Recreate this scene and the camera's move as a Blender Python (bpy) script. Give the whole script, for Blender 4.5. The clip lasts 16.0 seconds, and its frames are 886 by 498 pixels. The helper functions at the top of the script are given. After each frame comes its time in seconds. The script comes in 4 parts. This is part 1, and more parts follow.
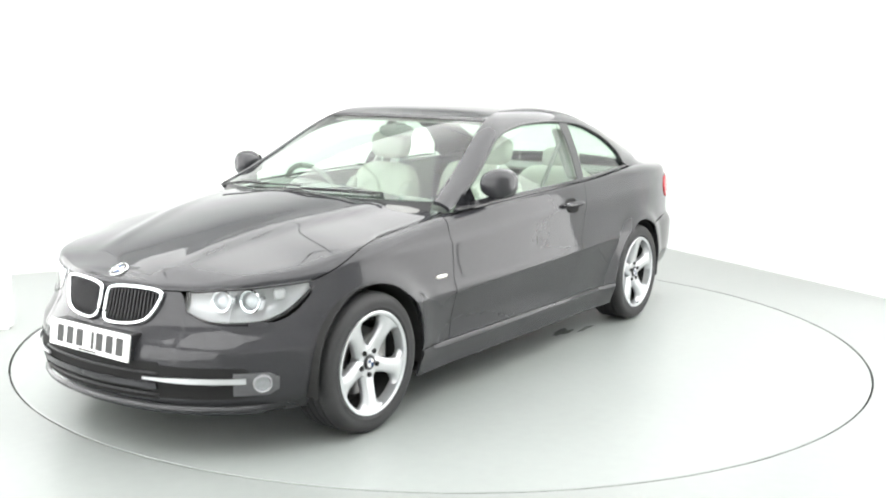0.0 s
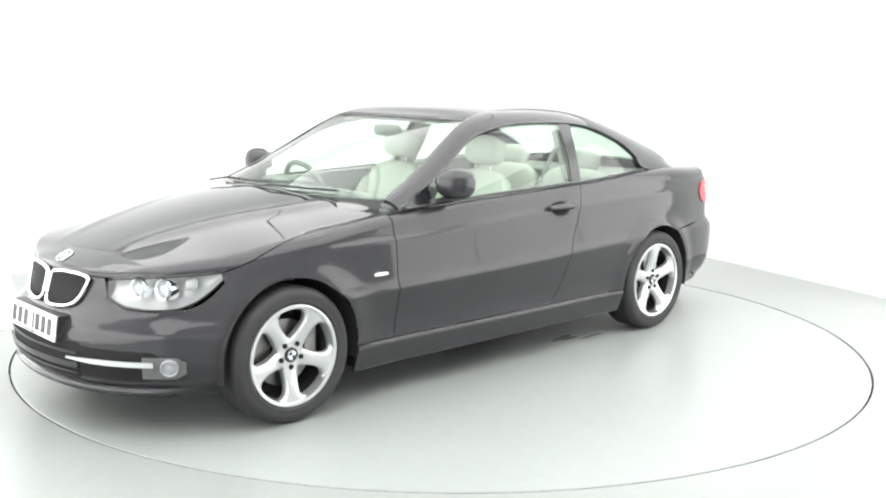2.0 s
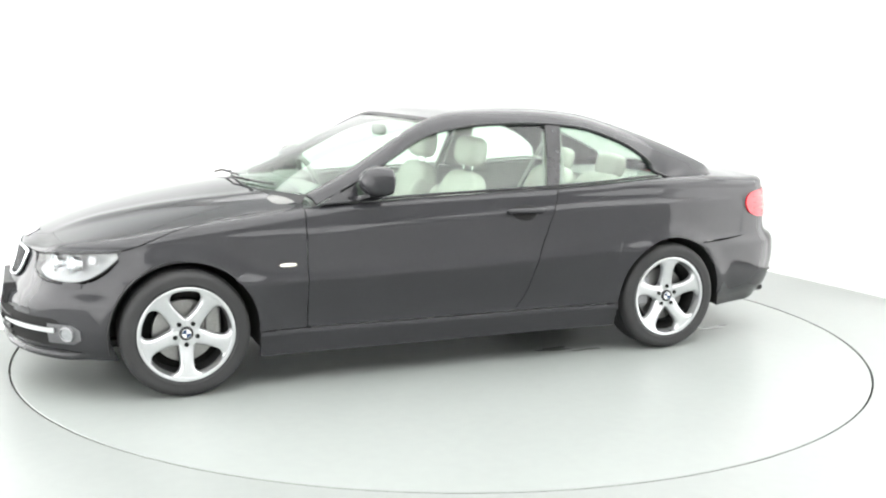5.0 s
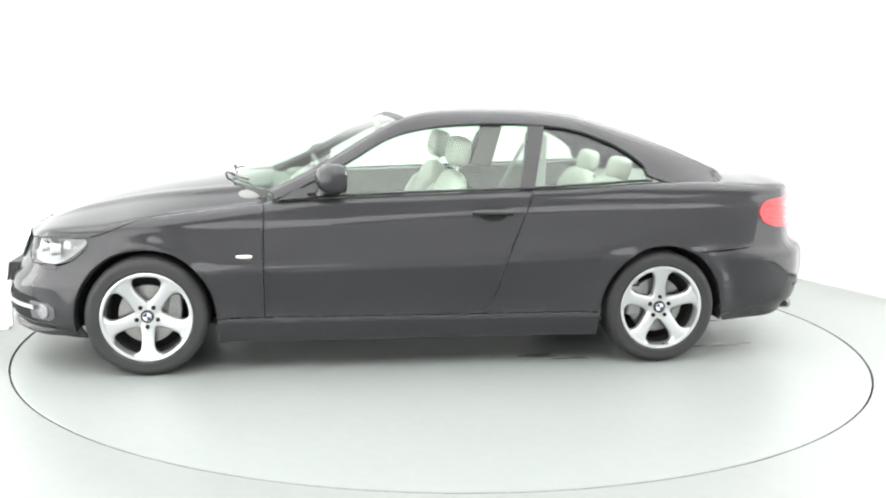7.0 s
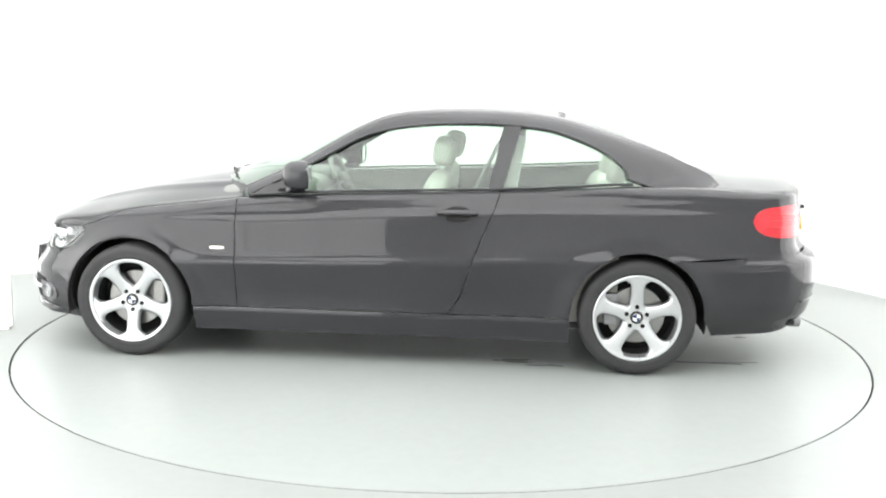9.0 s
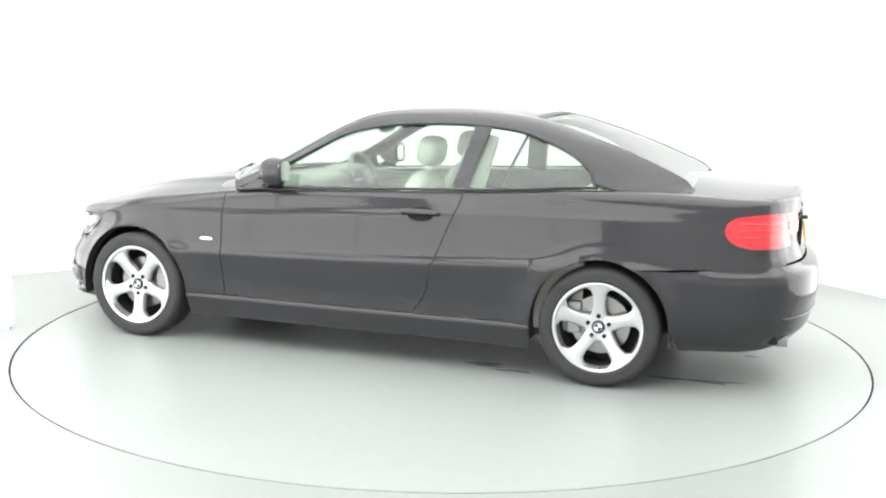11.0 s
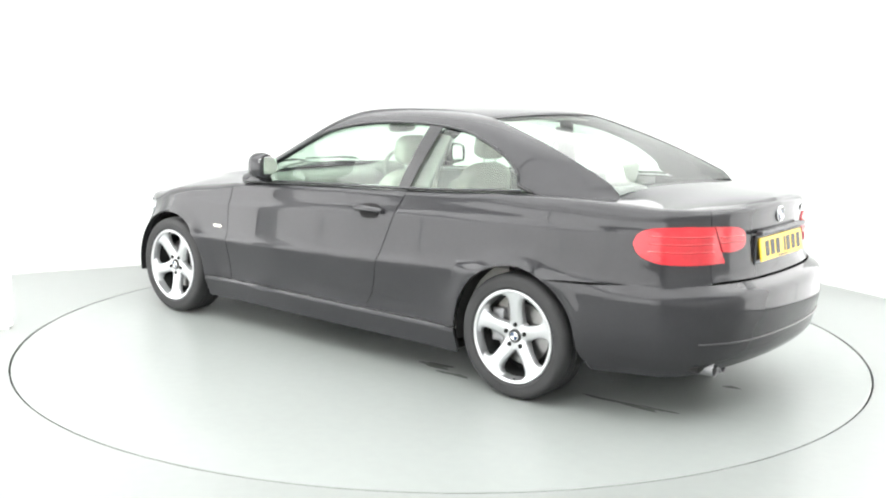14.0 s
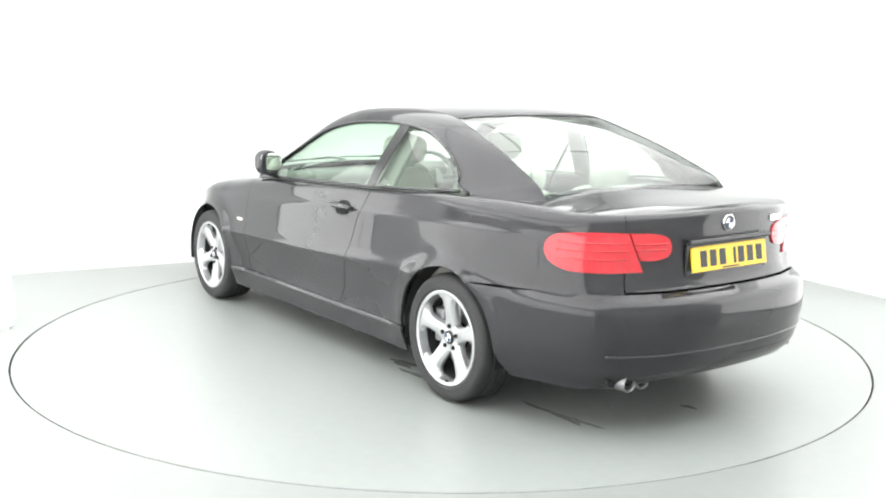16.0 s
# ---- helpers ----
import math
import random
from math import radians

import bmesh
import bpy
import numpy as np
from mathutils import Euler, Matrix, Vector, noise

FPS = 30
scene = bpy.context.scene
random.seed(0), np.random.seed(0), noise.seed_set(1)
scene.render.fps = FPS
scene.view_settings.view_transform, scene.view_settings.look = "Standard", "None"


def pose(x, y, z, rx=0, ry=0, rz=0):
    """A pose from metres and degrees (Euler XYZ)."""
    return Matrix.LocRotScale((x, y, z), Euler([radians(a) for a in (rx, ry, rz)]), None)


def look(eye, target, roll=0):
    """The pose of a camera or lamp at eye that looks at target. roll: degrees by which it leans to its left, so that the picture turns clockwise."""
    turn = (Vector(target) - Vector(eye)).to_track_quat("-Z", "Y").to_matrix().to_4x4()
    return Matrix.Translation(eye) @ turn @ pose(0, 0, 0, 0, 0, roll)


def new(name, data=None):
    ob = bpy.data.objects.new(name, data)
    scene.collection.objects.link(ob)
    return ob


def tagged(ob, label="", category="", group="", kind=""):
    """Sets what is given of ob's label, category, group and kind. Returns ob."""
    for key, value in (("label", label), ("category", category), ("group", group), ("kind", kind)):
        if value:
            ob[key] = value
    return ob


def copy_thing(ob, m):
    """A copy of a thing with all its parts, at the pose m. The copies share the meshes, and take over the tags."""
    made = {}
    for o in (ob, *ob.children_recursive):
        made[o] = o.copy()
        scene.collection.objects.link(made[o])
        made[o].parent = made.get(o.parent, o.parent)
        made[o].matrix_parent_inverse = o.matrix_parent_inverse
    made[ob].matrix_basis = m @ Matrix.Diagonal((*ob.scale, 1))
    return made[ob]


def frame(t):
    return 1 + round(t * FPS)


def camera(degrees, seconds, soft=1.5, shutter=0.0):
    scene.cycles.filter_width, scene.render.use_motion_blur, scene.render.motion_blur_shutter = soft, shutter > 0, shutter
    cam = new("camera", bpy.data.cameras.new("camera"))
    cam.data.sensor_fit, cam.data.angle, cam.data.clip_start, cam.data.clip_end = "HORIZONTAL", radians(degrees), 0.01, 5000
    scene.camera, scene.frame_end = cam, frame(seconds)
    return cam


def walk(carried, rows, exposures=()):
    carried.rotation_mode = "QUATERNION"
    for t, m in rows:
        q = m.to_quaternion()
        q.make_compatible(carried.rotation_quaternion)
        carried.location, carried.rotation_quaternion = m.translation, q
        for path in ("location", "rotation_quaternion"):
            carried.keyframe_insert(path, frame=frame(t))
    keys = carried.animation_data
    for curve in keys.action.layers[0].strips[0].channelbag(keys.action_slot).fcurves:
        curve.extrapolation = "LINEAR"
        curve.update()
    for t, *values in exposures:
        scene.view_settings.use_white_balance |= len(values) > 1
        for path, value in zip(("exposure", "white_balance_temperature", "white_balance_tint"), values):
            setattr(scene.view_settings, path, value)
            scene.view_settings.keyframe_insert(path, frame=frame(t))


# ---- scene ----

# ---- camera: stands still ----
cam = camera(48.09, 16.0, soft=2.1)
EYE = Vector((0.0, 0.0, 1.521))
CAM_POSE = look(EYE, EYE + Vector((0.0, math.cos(0.1653), -math.sin(0.1653))), 0.905)
walk(cam, [(0.0, CAM_POSE), (16.0, CAM_POSE)])

# ---- turntable turn: heading of the car in degrees ----
AXIS = (0.001, 6.002)
CAR_OFF = (0.28, -0.06)
HEADINGS = [(0.0, 235.3), (0.5, 233.4), (1.0, 230.45), (1.5, 227.1)]
HEADINGS += [(t, 227.1 - 6.92 * (t - 1.5)) for t in (2.0, 3.5, 5.0, 7.0, 9.0, 11.0, 13.0, 14.5, 15.5, 16.0)]
TABLE_R = 2.466

# ---- light ----
ROOM_TURN = radians(-62.2)          # direction of the long wall
CORNER = Vector((1.68, 10.26, 0))
UA = Vector((math.cos(ROOM_TURN), math.sin(ROOM_TURN), 0))
VA = Vector((-math.sin(-ROOM_TURN), -math.cos(ROOM_TURN), 0))
ROOM_U, ROOM_V, ROOM_H = 9.8, 8.6, 3.1
LAMP_POWER = 3.4
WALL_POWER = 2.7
world = bpy.data.worlds.new("studio_world")
scene.world = world
world.use_nodes = True
world.node_tree.nodes["Background"].inputs[0].default_value = (0.9, 1.0, 0.95, 1)
world.node_tree.nodes["Background"].inputs[1].default_value = 0.05
scene.view_settings.exposure = 0.0


# ---- materials ----
def mat(name, color, rough=0.5, metal=0.0, coat=0.0, noise_scale=0.0, amount=0.1, bump=0.0, spec=0.5, emit=None, power=0.0, rough_var=0.0):
    m = bpy.data.materials.new(name)
    m.use_nodes = True
    nt = m.node_tree
    b = nt.nodes["Principled BSDF"]
    b.inputs["Base Color"].default_value = (*color, 1)
    b.inputs["Roughness"].default_value = rough
    b.inputs["Metallic"].default_value = metal
    b.inputs["Coat Weight"].default_value = coat
    b.inputs["Coat Roughness"].default_value = 0.03
    b.inputs["Specular IOR Level"].default_value = spec
    if emit:
        b.inputs["Emission Color"].default_value = (*emit, 1)
        b.inputs["Emission Strength"].default_value = power
    if noise_scale:
        tc = nt.nodes.new("ShaderNodeTexCoord")
        fine = nt.nodes.new("ShaderNodeTexNoise")
        fine.inputs["Scale"].default_value = noise_scale
        fine.inputs["Detail"].default_value = 5
        wide = nt.nodes.new("ShaderNodeTexNoise")
        wide.inputs["Scale"].default_value = noise_scale / 14
        wide.inputs["Detail"].default_value = 3
        nt.links.new(tc.outputs["Object"], fine.inputs["Vector"])
        nt.links.new(tc.outputs["Object"], wide.inputs["Vector"])
        mx = nt.nodes.new("ShaderNodeMath")
        mx.operation = "ADD"
        nt.links.new(fine.outputs["Fac"], mx.inputs[0])
        nt.links.new(wide.outputs["Fac"], mx.inputs[1])
        ramp = nt.nodes.new("ShaderNodeMapRange")
        ramp.inputs["From Min"].default_value = 0.6
        ramp.inputs["From Max"].default_value = 1.4
        ramp.inputs["To Min"].default_value = 1 - amount
        ramp.inputs["To Max"].default_value = 1 + amount
        nt.links.new(mx.outputs[0], ramp.inputs["Value"])
        mul = nt.nodes.new("ShaderNodeVectorMath")
        mul.operation = "SCALE"
        mul.inputs[0].default_value = color
        nt.links.new(ramp.outputs[0], mul.inputs["Scale"])
        nt.links.new(mul.outputs[0], b.inputs["Base Color"])
        if rough_var:
            rr = nt.nodes.new("ShaderNodeMapRange")
            rr.inputs["From Min"].default_value = 0.3
            rr.inputs["From Max"].default_value = 0.7
            rr.inputs["To Min"].default_value = max(rough - rough_var, 0.02)
            rr.inputs["To Max"].default_value = rough + rough_var
            nt.links.new(wide.outputs["Fac"], rr.inputs["Value"])
            nt.links.new(rr.outputs[0], b.inputs["Roughness"])
        if bump:
            bp = nt.nodes.new("ShaderNodeBump")
            bp.inputs["Strength"].default_value = bump
            bp.inputs["Distance"].default_value = 0.002
            nt.links.new(fine.outputs["Fac"], bp.inputs["Height"])
            nt.links.new(bp.outputs[0], b.inputs["Normal"])
    return m


def glass(name, tint, gloss_rough=0.01):
    """A thin tinted pane: clear, with a mirror gloss that grows towards grazing."""
    m = bpy.data.materials.new(name)
    m.use_nodes = True
    nt = m.node_tree
    nt.nodes.remove(nt.nodes["Principled BSDF"])
    out = nt.nodes["Material Output"]
    clear = nt.nodes.new("ShaderNodeBsdfTransparent")
    clear.inputs[0].default_value = (*tint, 1)
    gl = nt.nodes.new("ShaderNodeBsdfGlossy")
    gl.inputs["Roughness"].default_value = gloss_rough
    lw = nt.nodes.new("ShaderNodeLayerWeight")
    lw.inputs[0].default_value = 0.5
    pw = nt.nodes.new("ShaderNodeMath")
    pw.operation = "POWER"
    pw.inputs[1].default_value = 5.0
    nt.links.new(lw.outputs["Facing"], pw.inputs[0])
    fr = nt.nodes.new("ShaderNodeMath")
    fr.operation = "MULTIPLY_ADD"
    fr.inputs[1].default_value = 0.85
    fr.inputs[2].default_value = 0.07
    nt.links.new(pw.outputs[0], fr.inputs[0])
    mix = nt.nodes.new("ShaderNodeMixShader")
    nt.links.new(fr.outputs[0], mix.inputs[0])
    nt.links.new(clear.outputs[0], mix.inputs[1])
    nt.links.new(gl.outputs[0], mix.inputs[2])
    nt.links.new(mix.outputs[0], out.inputs[0])
    return m


WALL_PAINT = mat("white_wall_paint", (0.9, 0.905, 0.9), 0.6, noise_scale=30, amount=0.02, bump=0.05)
FLOOR_PAINT = mat("pale_floor_paint", (0.235, 0.25, 0.24), 0.3, noise_scale=18, amount=0.04, spec=0.4)
TABLE_PAINT = mat("turntable_paint", (0.258, 0.276, 0.264), 0.32, noise_scale=16, amount=0.04, spec=0.35)
GAP_BLACK = mat("gap_dark", (0.014, 0.014, 0.014), 0.8, spec=0.2)
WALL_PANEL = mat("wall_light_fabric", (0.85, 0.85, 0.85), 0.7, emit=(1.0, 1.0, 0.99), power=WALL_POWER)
LIGHT_PANEL = mat("light_panel", (0.9, 0.9, 0.9), 0.5, emit=(1.0, 1.0, 0.99), power=LAMP_POWER)
PAINT = mat("black_paint", (0.027, 0.027, 0.03), 0.4, coat=0.85, noise_scale=50, amount=0.05, spec=0.0)
TRIM = mat("black_trim", (0.012, 0.012, 0.013), 0.45, noise_scale=300, amount=0.15, bump=0.1)
GLOSS_TRIM = mat("gloss_black_trim", (0.015, 0.015, 0.017), 0.12, noise_scale=40, amount=0.1)
RUBBER = mat("tyre_rubber", (0.025, 0.025, 0.026), 0.7, noise_scale=120, amount=0.2, bump=0.25)
ALLOY = mat("silver_alloy", (0.56, 0.57, 0.58), 0.3, metal=0.75, coat=0.5, noise_scale=60, amount=0.05)
DARK_ALLOY = mat("shaded_alloy", (0.3, 0.3, 0.31), 0.45, metal=0.7, noise_scale=60, amount=0.15)
STEEL = mat("brake_steel", (0.3, 0.295, 0.29), 0.35, metal=1.0, noise_scale=80, amount=0.15)
CHROME = mat("chrome", (0.82, 0.83, 0.84), 0.08, metal=1.0, noise_scale=20, amount=0.03)
UNDER = mat("underbody", (0.01, 0.01, 0.01), 0.85, noise_scale=40, amount=0.3)
SEAT = mat("grey_beige_leather", (0.47, 0.46, 0.43), 0.5, noise_scale=90, amount=0.08, bump=0.2)
# Darker copy of the seat leather: shade put into its colour.
SEAT_SHADED = mat("shaded_leather", (0.42, 0.41, 0.385), 0.5, noise_scale=90, amount=0.08, bump=0.2)
CABIN = mat("cabin_plastic", (0.16, 0.16, 0.155), 0.6, noise_scale=150, amount=0.15, bump=0.15)
CABIN_PALE = mat("pale_cabin_lining", (0.62, 0.62, 0.59), 0.75, noise_scale=120, amount=0.06, bump=0.1)
# Greyer than the pale lining: shade on the pillars put into colour.
PILLAR_SHADED = mat("shaded_pillar_lining", (0.24, 0.24, 0.23), 0.7, noise_scale=120, amount=0.06, bump=0.1)
CARPET = mat("carpet", (0.06, 0.06, 0.06), 0.95, noise_scale=200, amount=0.3, bump=0.4)
PANE = glass("window_pane", (0.77, 0.89, 0.80))
LENS_CLEAR = glass("clear_lens", (0.93, 0.95, 0.96))
REFLECTOR = mat("lamp_reflector", (0.48, 0.48, 0.48), 0.32, metal=0.4, noise_scale=40, amount=0.1)
RED_LENS = mat("red_lens", (0.57, 0.016, 0.028), 0.16, coat=0.3, noise_scale=50, amount=0.1)
RED_DEEP = mat("deep_red_lens", (0.5, 0.013, 0.022), 0.15, coat=1.0, noise_scale=50, amount=0.1)
PLATE_WHITE = mat("white_plate", (0.82, 0.82, 0.8), 0.35, noise_scale=60, amount=0.03)
PLATE_YELLOW = mat("yellow_plate", (0.85, 0.55, 0.02), 0.35, noise_scale=60, amount=0.03)
INK = mat("plate_ink", (0.02, 0.02, 0.02), 0.5)
BADGE_BLUE = mat("badge_blue", (0.03, 0.06, 0.13), 0.2)
BADGE_WHITE = mat("badge_white", (0.8, 0.8, 0.8), 0.2)
AMBER = mat("repeater_lens", (0.85, 0.8, 0.7), 0.1, coat=1.0)


# ---- mesh helpers ----
def finish(name, verts, faces, material, parent=None, label="", smooth=True, sharp_rim=False):
    me = bpy.data.meshes.new(name)
    me.from_pydata([tuple(v) for v in verts], [], faces)
    me.materials.append(material)
    if smooth:
        me.polygons.foreach_set("use_smooth", [True] * len(me.polygons))
    ob = new(name, me)
    if parent:
        ob.parent = parent
    if label:
        tagged(ob, label)
    return ob


def part(name, bm, material, parent, label="", smooth=False):
    """Links a bmesh as one mesh object under a thing or a part."""
    me = bpy.data.meshes.new(name)
    bm.to_mesh(me)
    bm.free()
    me.materials.append(material)
    if smooth:
        me.polygons.foreach_set("use_smooth", [True] * len(me.polygons))
    ob = new(name, me)
    if parent:
        ob.parent = parent
    if label:
        tagged(ob, label)
    return ob


def thing(name, label, category, group="", m=None):
    ob = new(name)
    if m is not None:
        ob.matrix_basis = m
    return tagged(ob, label, category, group)


def sheet(name, P, material, parent, thick=0.012, label="", flip=None):
    """A smooth skin over a grid of places, with its thickness inwards and crisp rims."""
    P = np.asarray(P, float)
    nu, nv = P.shape[:2]
    verts = P.reshape(-1, 3)
    faces = []
    for i in range(nu - 1):
        for j in range(nv - 1):
            q = [i * nv + j, (i + 1) * nv + j, (i + 1) * nv + j + 1, i * nv + j + 1]
            faces.append(q)
    e1 = P[1:, :-1] - P[:-1, :-1]
    e2 = P[:-1, 1:] - P[:-1, :-1]
    n = np.cross(e1, e2)
    ref = P[:-1, :-1] - np.stack([np.clip(P[:-1, :-1, 0], -1.5, 1.5), 0 * P[:-1, :-1, 0], 0 * P[:-1, :-1, 0] + 0.55], -1)
    if flip is None:
        flip = (n * ref).sum() < 0
    if flip:
        faces = [f[::-1] for f in faces]
    me = bpy.data.meshes.new(name)
    me.from_pydata([tuple(v) for v in verts], [], faces)
    me.materials.append(material)
    me.polygons.foreach_set("use_smooth", [True] * len(me.polygons))
    rim = set()
    for i in range(nu - 1):
        rim.add(tuple(sorted((i * nv, (i + 1) * nv))))
        rim.add(tuple(sorted((i * nv + nv - 1, (i + 1) * nv + nv - 1))))
    for j in range(nv - 1):
        rim.add(tuple(sorted((j, j + 1))))
        rim.add(tuple(sorted(((nu - 1) * nv + j, (nu - 1) * nv + j + 1))))
    for e in me.edges:
        if tuple(sorted(e.vertices)) in rim:
            e.use_edge_sharp = True
    ob = new(name, me)
    if parent:
        ob.parent = parent
    if thick:
        so = ob.modifiers.new("thickness", "SOLIDIFY")
        so.thickness, so.offset = thick, -1
    if label:
        tagged(ob, label)
    return ob


def flip_y(P):
    Q = np.array(P, float)
    Q[..., 1] *= -1
    return Q


def spline(pts, n, closed=False):
    """A smooth line through places, n places along it."""
    K = np.array(pts, float)
    m = len(K)
    ext = np.vstack([2 * K[0] - K[1], K, 2 * K[-1] - K[-2]])
    out = []
    for s in np.linspace(0, m - 1, n):
        i = min(int(s), m - 2)
        f = s - i
        p0, p1, p2, p3 = ext[i], ext[i + 1], ext[i + 2], ext[i + 3]
        out.append(0.5 * (2 * p1 + (p2 - p0) * f + (2 * p0 - 5 * p1 + 4 * p2 - p3) * f ** 2 + (3 * p1 - p0 - 3 * p2 + p3) * f ** 3))
    return np.array(out)


def curve(*pts):
    """A smooth function through (x, value) pairs without overshoot."""
    X = np.array([p[0] for p in pts], float)
    Y = np.array([p[1] for p in pts], float)
    o = np.argsort(X)
    X, Y = X[o], Y[o]
    h = np.diff(X)
    d = np.diff(Y) / h
    s = np.zeros(len(X))
    for i in range(1, len(X) - 1):
        if d[i - 1] * d[i] > 0:
            s[i] = 2 * d[i - 1] * d[i] / (d[i - 1] + d[i])
    s[0], s[-1] = d[0], d[-1]

    def f(x):
        x = np.clip(np.asarray(x, float), X[0], X[-1])
        i = np.clip(np.searchsorted(X, x) - 1, 0, len(h) - 1)
        t = (x - X[i]) / h[i]
        return (Y[i] * (1 + 2 * t) * (1 - t) ** 2 + s[i] * h[i] * t * (1 - t) ** 2 + Y[i + 1] * t * t * (3 - 2 * t) + s[i + 1] * h[i] * t * t * (t - 1))
    return f


def smooth(x, a, b):
    t = np.clip((np.asarray(x, float) - a) / (b - a), 0, 1)
    return t * t * (3 - 2 * t)


def lathe(name, profile, material, parent, n=48, axis="y", label="", closed=False):
    """A turned form: (radius, place along the axis) pairs."""
    verts, faces = [], []
    k = len(profile)
    for i in range(n):
        c, s = math.cos(2 * math.pi * i / n), math.sin(2 * math.pi * i / n)
        for r, h in profile:
            verts.append((r * c, h, r * s) if axis == "y" else ((r * c, r * s, h) if axis == "z" else (h, r * c, r * s)))
    for i in range(n):
        i2 = (i + 1) % n
        for j in range(k - 1 if not closed else k):
            j2 = (j + 1) % k
            faces.append([i * k + j, i2 * k + j, i2 * k + j2, i * k + j2])
    ob = finish(name, verts, faces, material, parent, label)
    bm = bmesh.new()
    bm.from_mesh(ob.data)
    bmesh.ops.remove_doubles(bm, verts=bm.verts, dist=1e-5)
    bmesh.ops.recalc_face_normals(bm, faces=bm.faces)
    for e in bm.edges:
        if len(e.link_faces) == 2 and e.calc_face_angle(0) > radians(32):
            e.smooth = False
    bm.to_mesh(ob.data)
    bm.free()
    return ob


def box_bm(sx, sy, sz, at=(0, 0, 0), bevel=0.0, turn=None, seg=2):
    bm = bmesh.new()
    bmesh.ops.create_cube(bm, size=1)
    bmesh.ops.scale(bm, vec=(sx, sy, sz), verts=bm.verts)
    if bevel:
        bmesh.ops.bevel(bm, geom=bm.edges[:], offset=bevel, segments=seg, affect="EDGES", profile=0.5)
    if turn is not None:
        bmesh.ops.transform(bm, matrix=turn, verts=bm.verts)
    bmesh.ops.translate(bm, vec=at, verts=bm.verts)
    return bm


def pillow_bm(sx, sy, sz, at=(0, 0, 0), e=0.45, turn=None, n=16):
    """A rounded cushion form."""
    def pw(v, p):
        return math.copysign(abs(v) ** p, v)
    bm = bmesh.new()
    rows = []
    for i in range(n + 1):
        th = -math.pi / 2 + math.pi * i / n
        row = []
        for j in range(2 * n):
            ph = 2 * math.pi * j / (2 * n)
            row.append(bm.verts.new((sx / 2 * pw(math.cos(th), e) * pw(math.cos(ph), e), sy / 2 * pw(math.cos(th), e) * pw(math.sin(ph), e), sz / 2 * pw(math.sin(th), e))))
        rows.append(row)
    for i in range(n):
        for j in range(2 * n):
            bm.faces.new([rows[i][j], rows[i][(j + 1) % (2 * n)], rows[i + 1][(j + 1) % (2 * n)], rows[i + 1][j]])
    bmesh.ops.remove_doubles(bm, verts=bm.verts, dist=1e-5)
    bmesh.ops.recalc_face_normals(bm, faces=bm.faces)
    if turn is not None:
        bmesh.ops.transform(bm, matrix=turn, verts=bm.verts)
    bmesh.ops.translate(bm, vec=at, verts=bm.verts)
    return bm


def tube(name, pts, r, material, parent, n=8, label="", smooth_n=0, taper=None):
    P = spline(pts, smooth_n) if smooth_n else np.array(pts, float)
    verts, faces = [], []
    for i, p in enumerate(P):
        d = P[min(i + 1, len(P) - 1)] - P[max(i - 1, 0)]
        d = Vector(d).normalized()
        up = Vector((0, 0, 1)) if abs(d.z) < 0.9 else Vector((1, 0, 0))
        a = d.cross(up).normalized()
        b = a.cross(d)
        rr = r if taper is None else r * taper[min(i * len(taper) // len(P), len(taper) - 1)]
        for j in range(n):
            w = 2 * math.pi * j / n
            verts.append(Vector(p) + a * rr * math.cos(w) + b * rr * math.sin(w))
    k = len(P)
    for i in range(k - 1):
        for j in range(n):
            faces.append([i * n + j, i * n + (j + 1) % n, (i + 1) * n + (j + 1) % n, (i + 1) * n + j])
    faces.append(list(range(n))[::-1])
    faces.append([(k - 1) * n + j for j in range(n)])
    return finish(name, verts, faces, material, parent, label)


# ---- room ----
def room_place(u, v, z=0.0):
    return CORNER + UA * u + VA * v + Vector((0, 0, z))


def slab(name, u0, u1, v0, v1, z0, z1, material, label="", kind="structure", category=""):
    bm = bmesh.new()
    vs = [bm.verts.new(room_place(u, v, z)) for z in (z0, z1) for u, v in ((u0, v0), (u1, v0), (u1, v1), (u0, v1))]
    for f in ((3, 2, 1, 0), (4, 5, 6, 7), (0, 1, 5, 4), (1, 2, 6, 5), (2, 3, 7, 6), (3, 0, 4, 7)):
        bm.faces.new([vs[i] for i in f])
    bmesh.ops.recalc_face_normals(bm, faces=bm.faces)
    return tagged(part(name, bm, material, None), label, category, kind=kind)


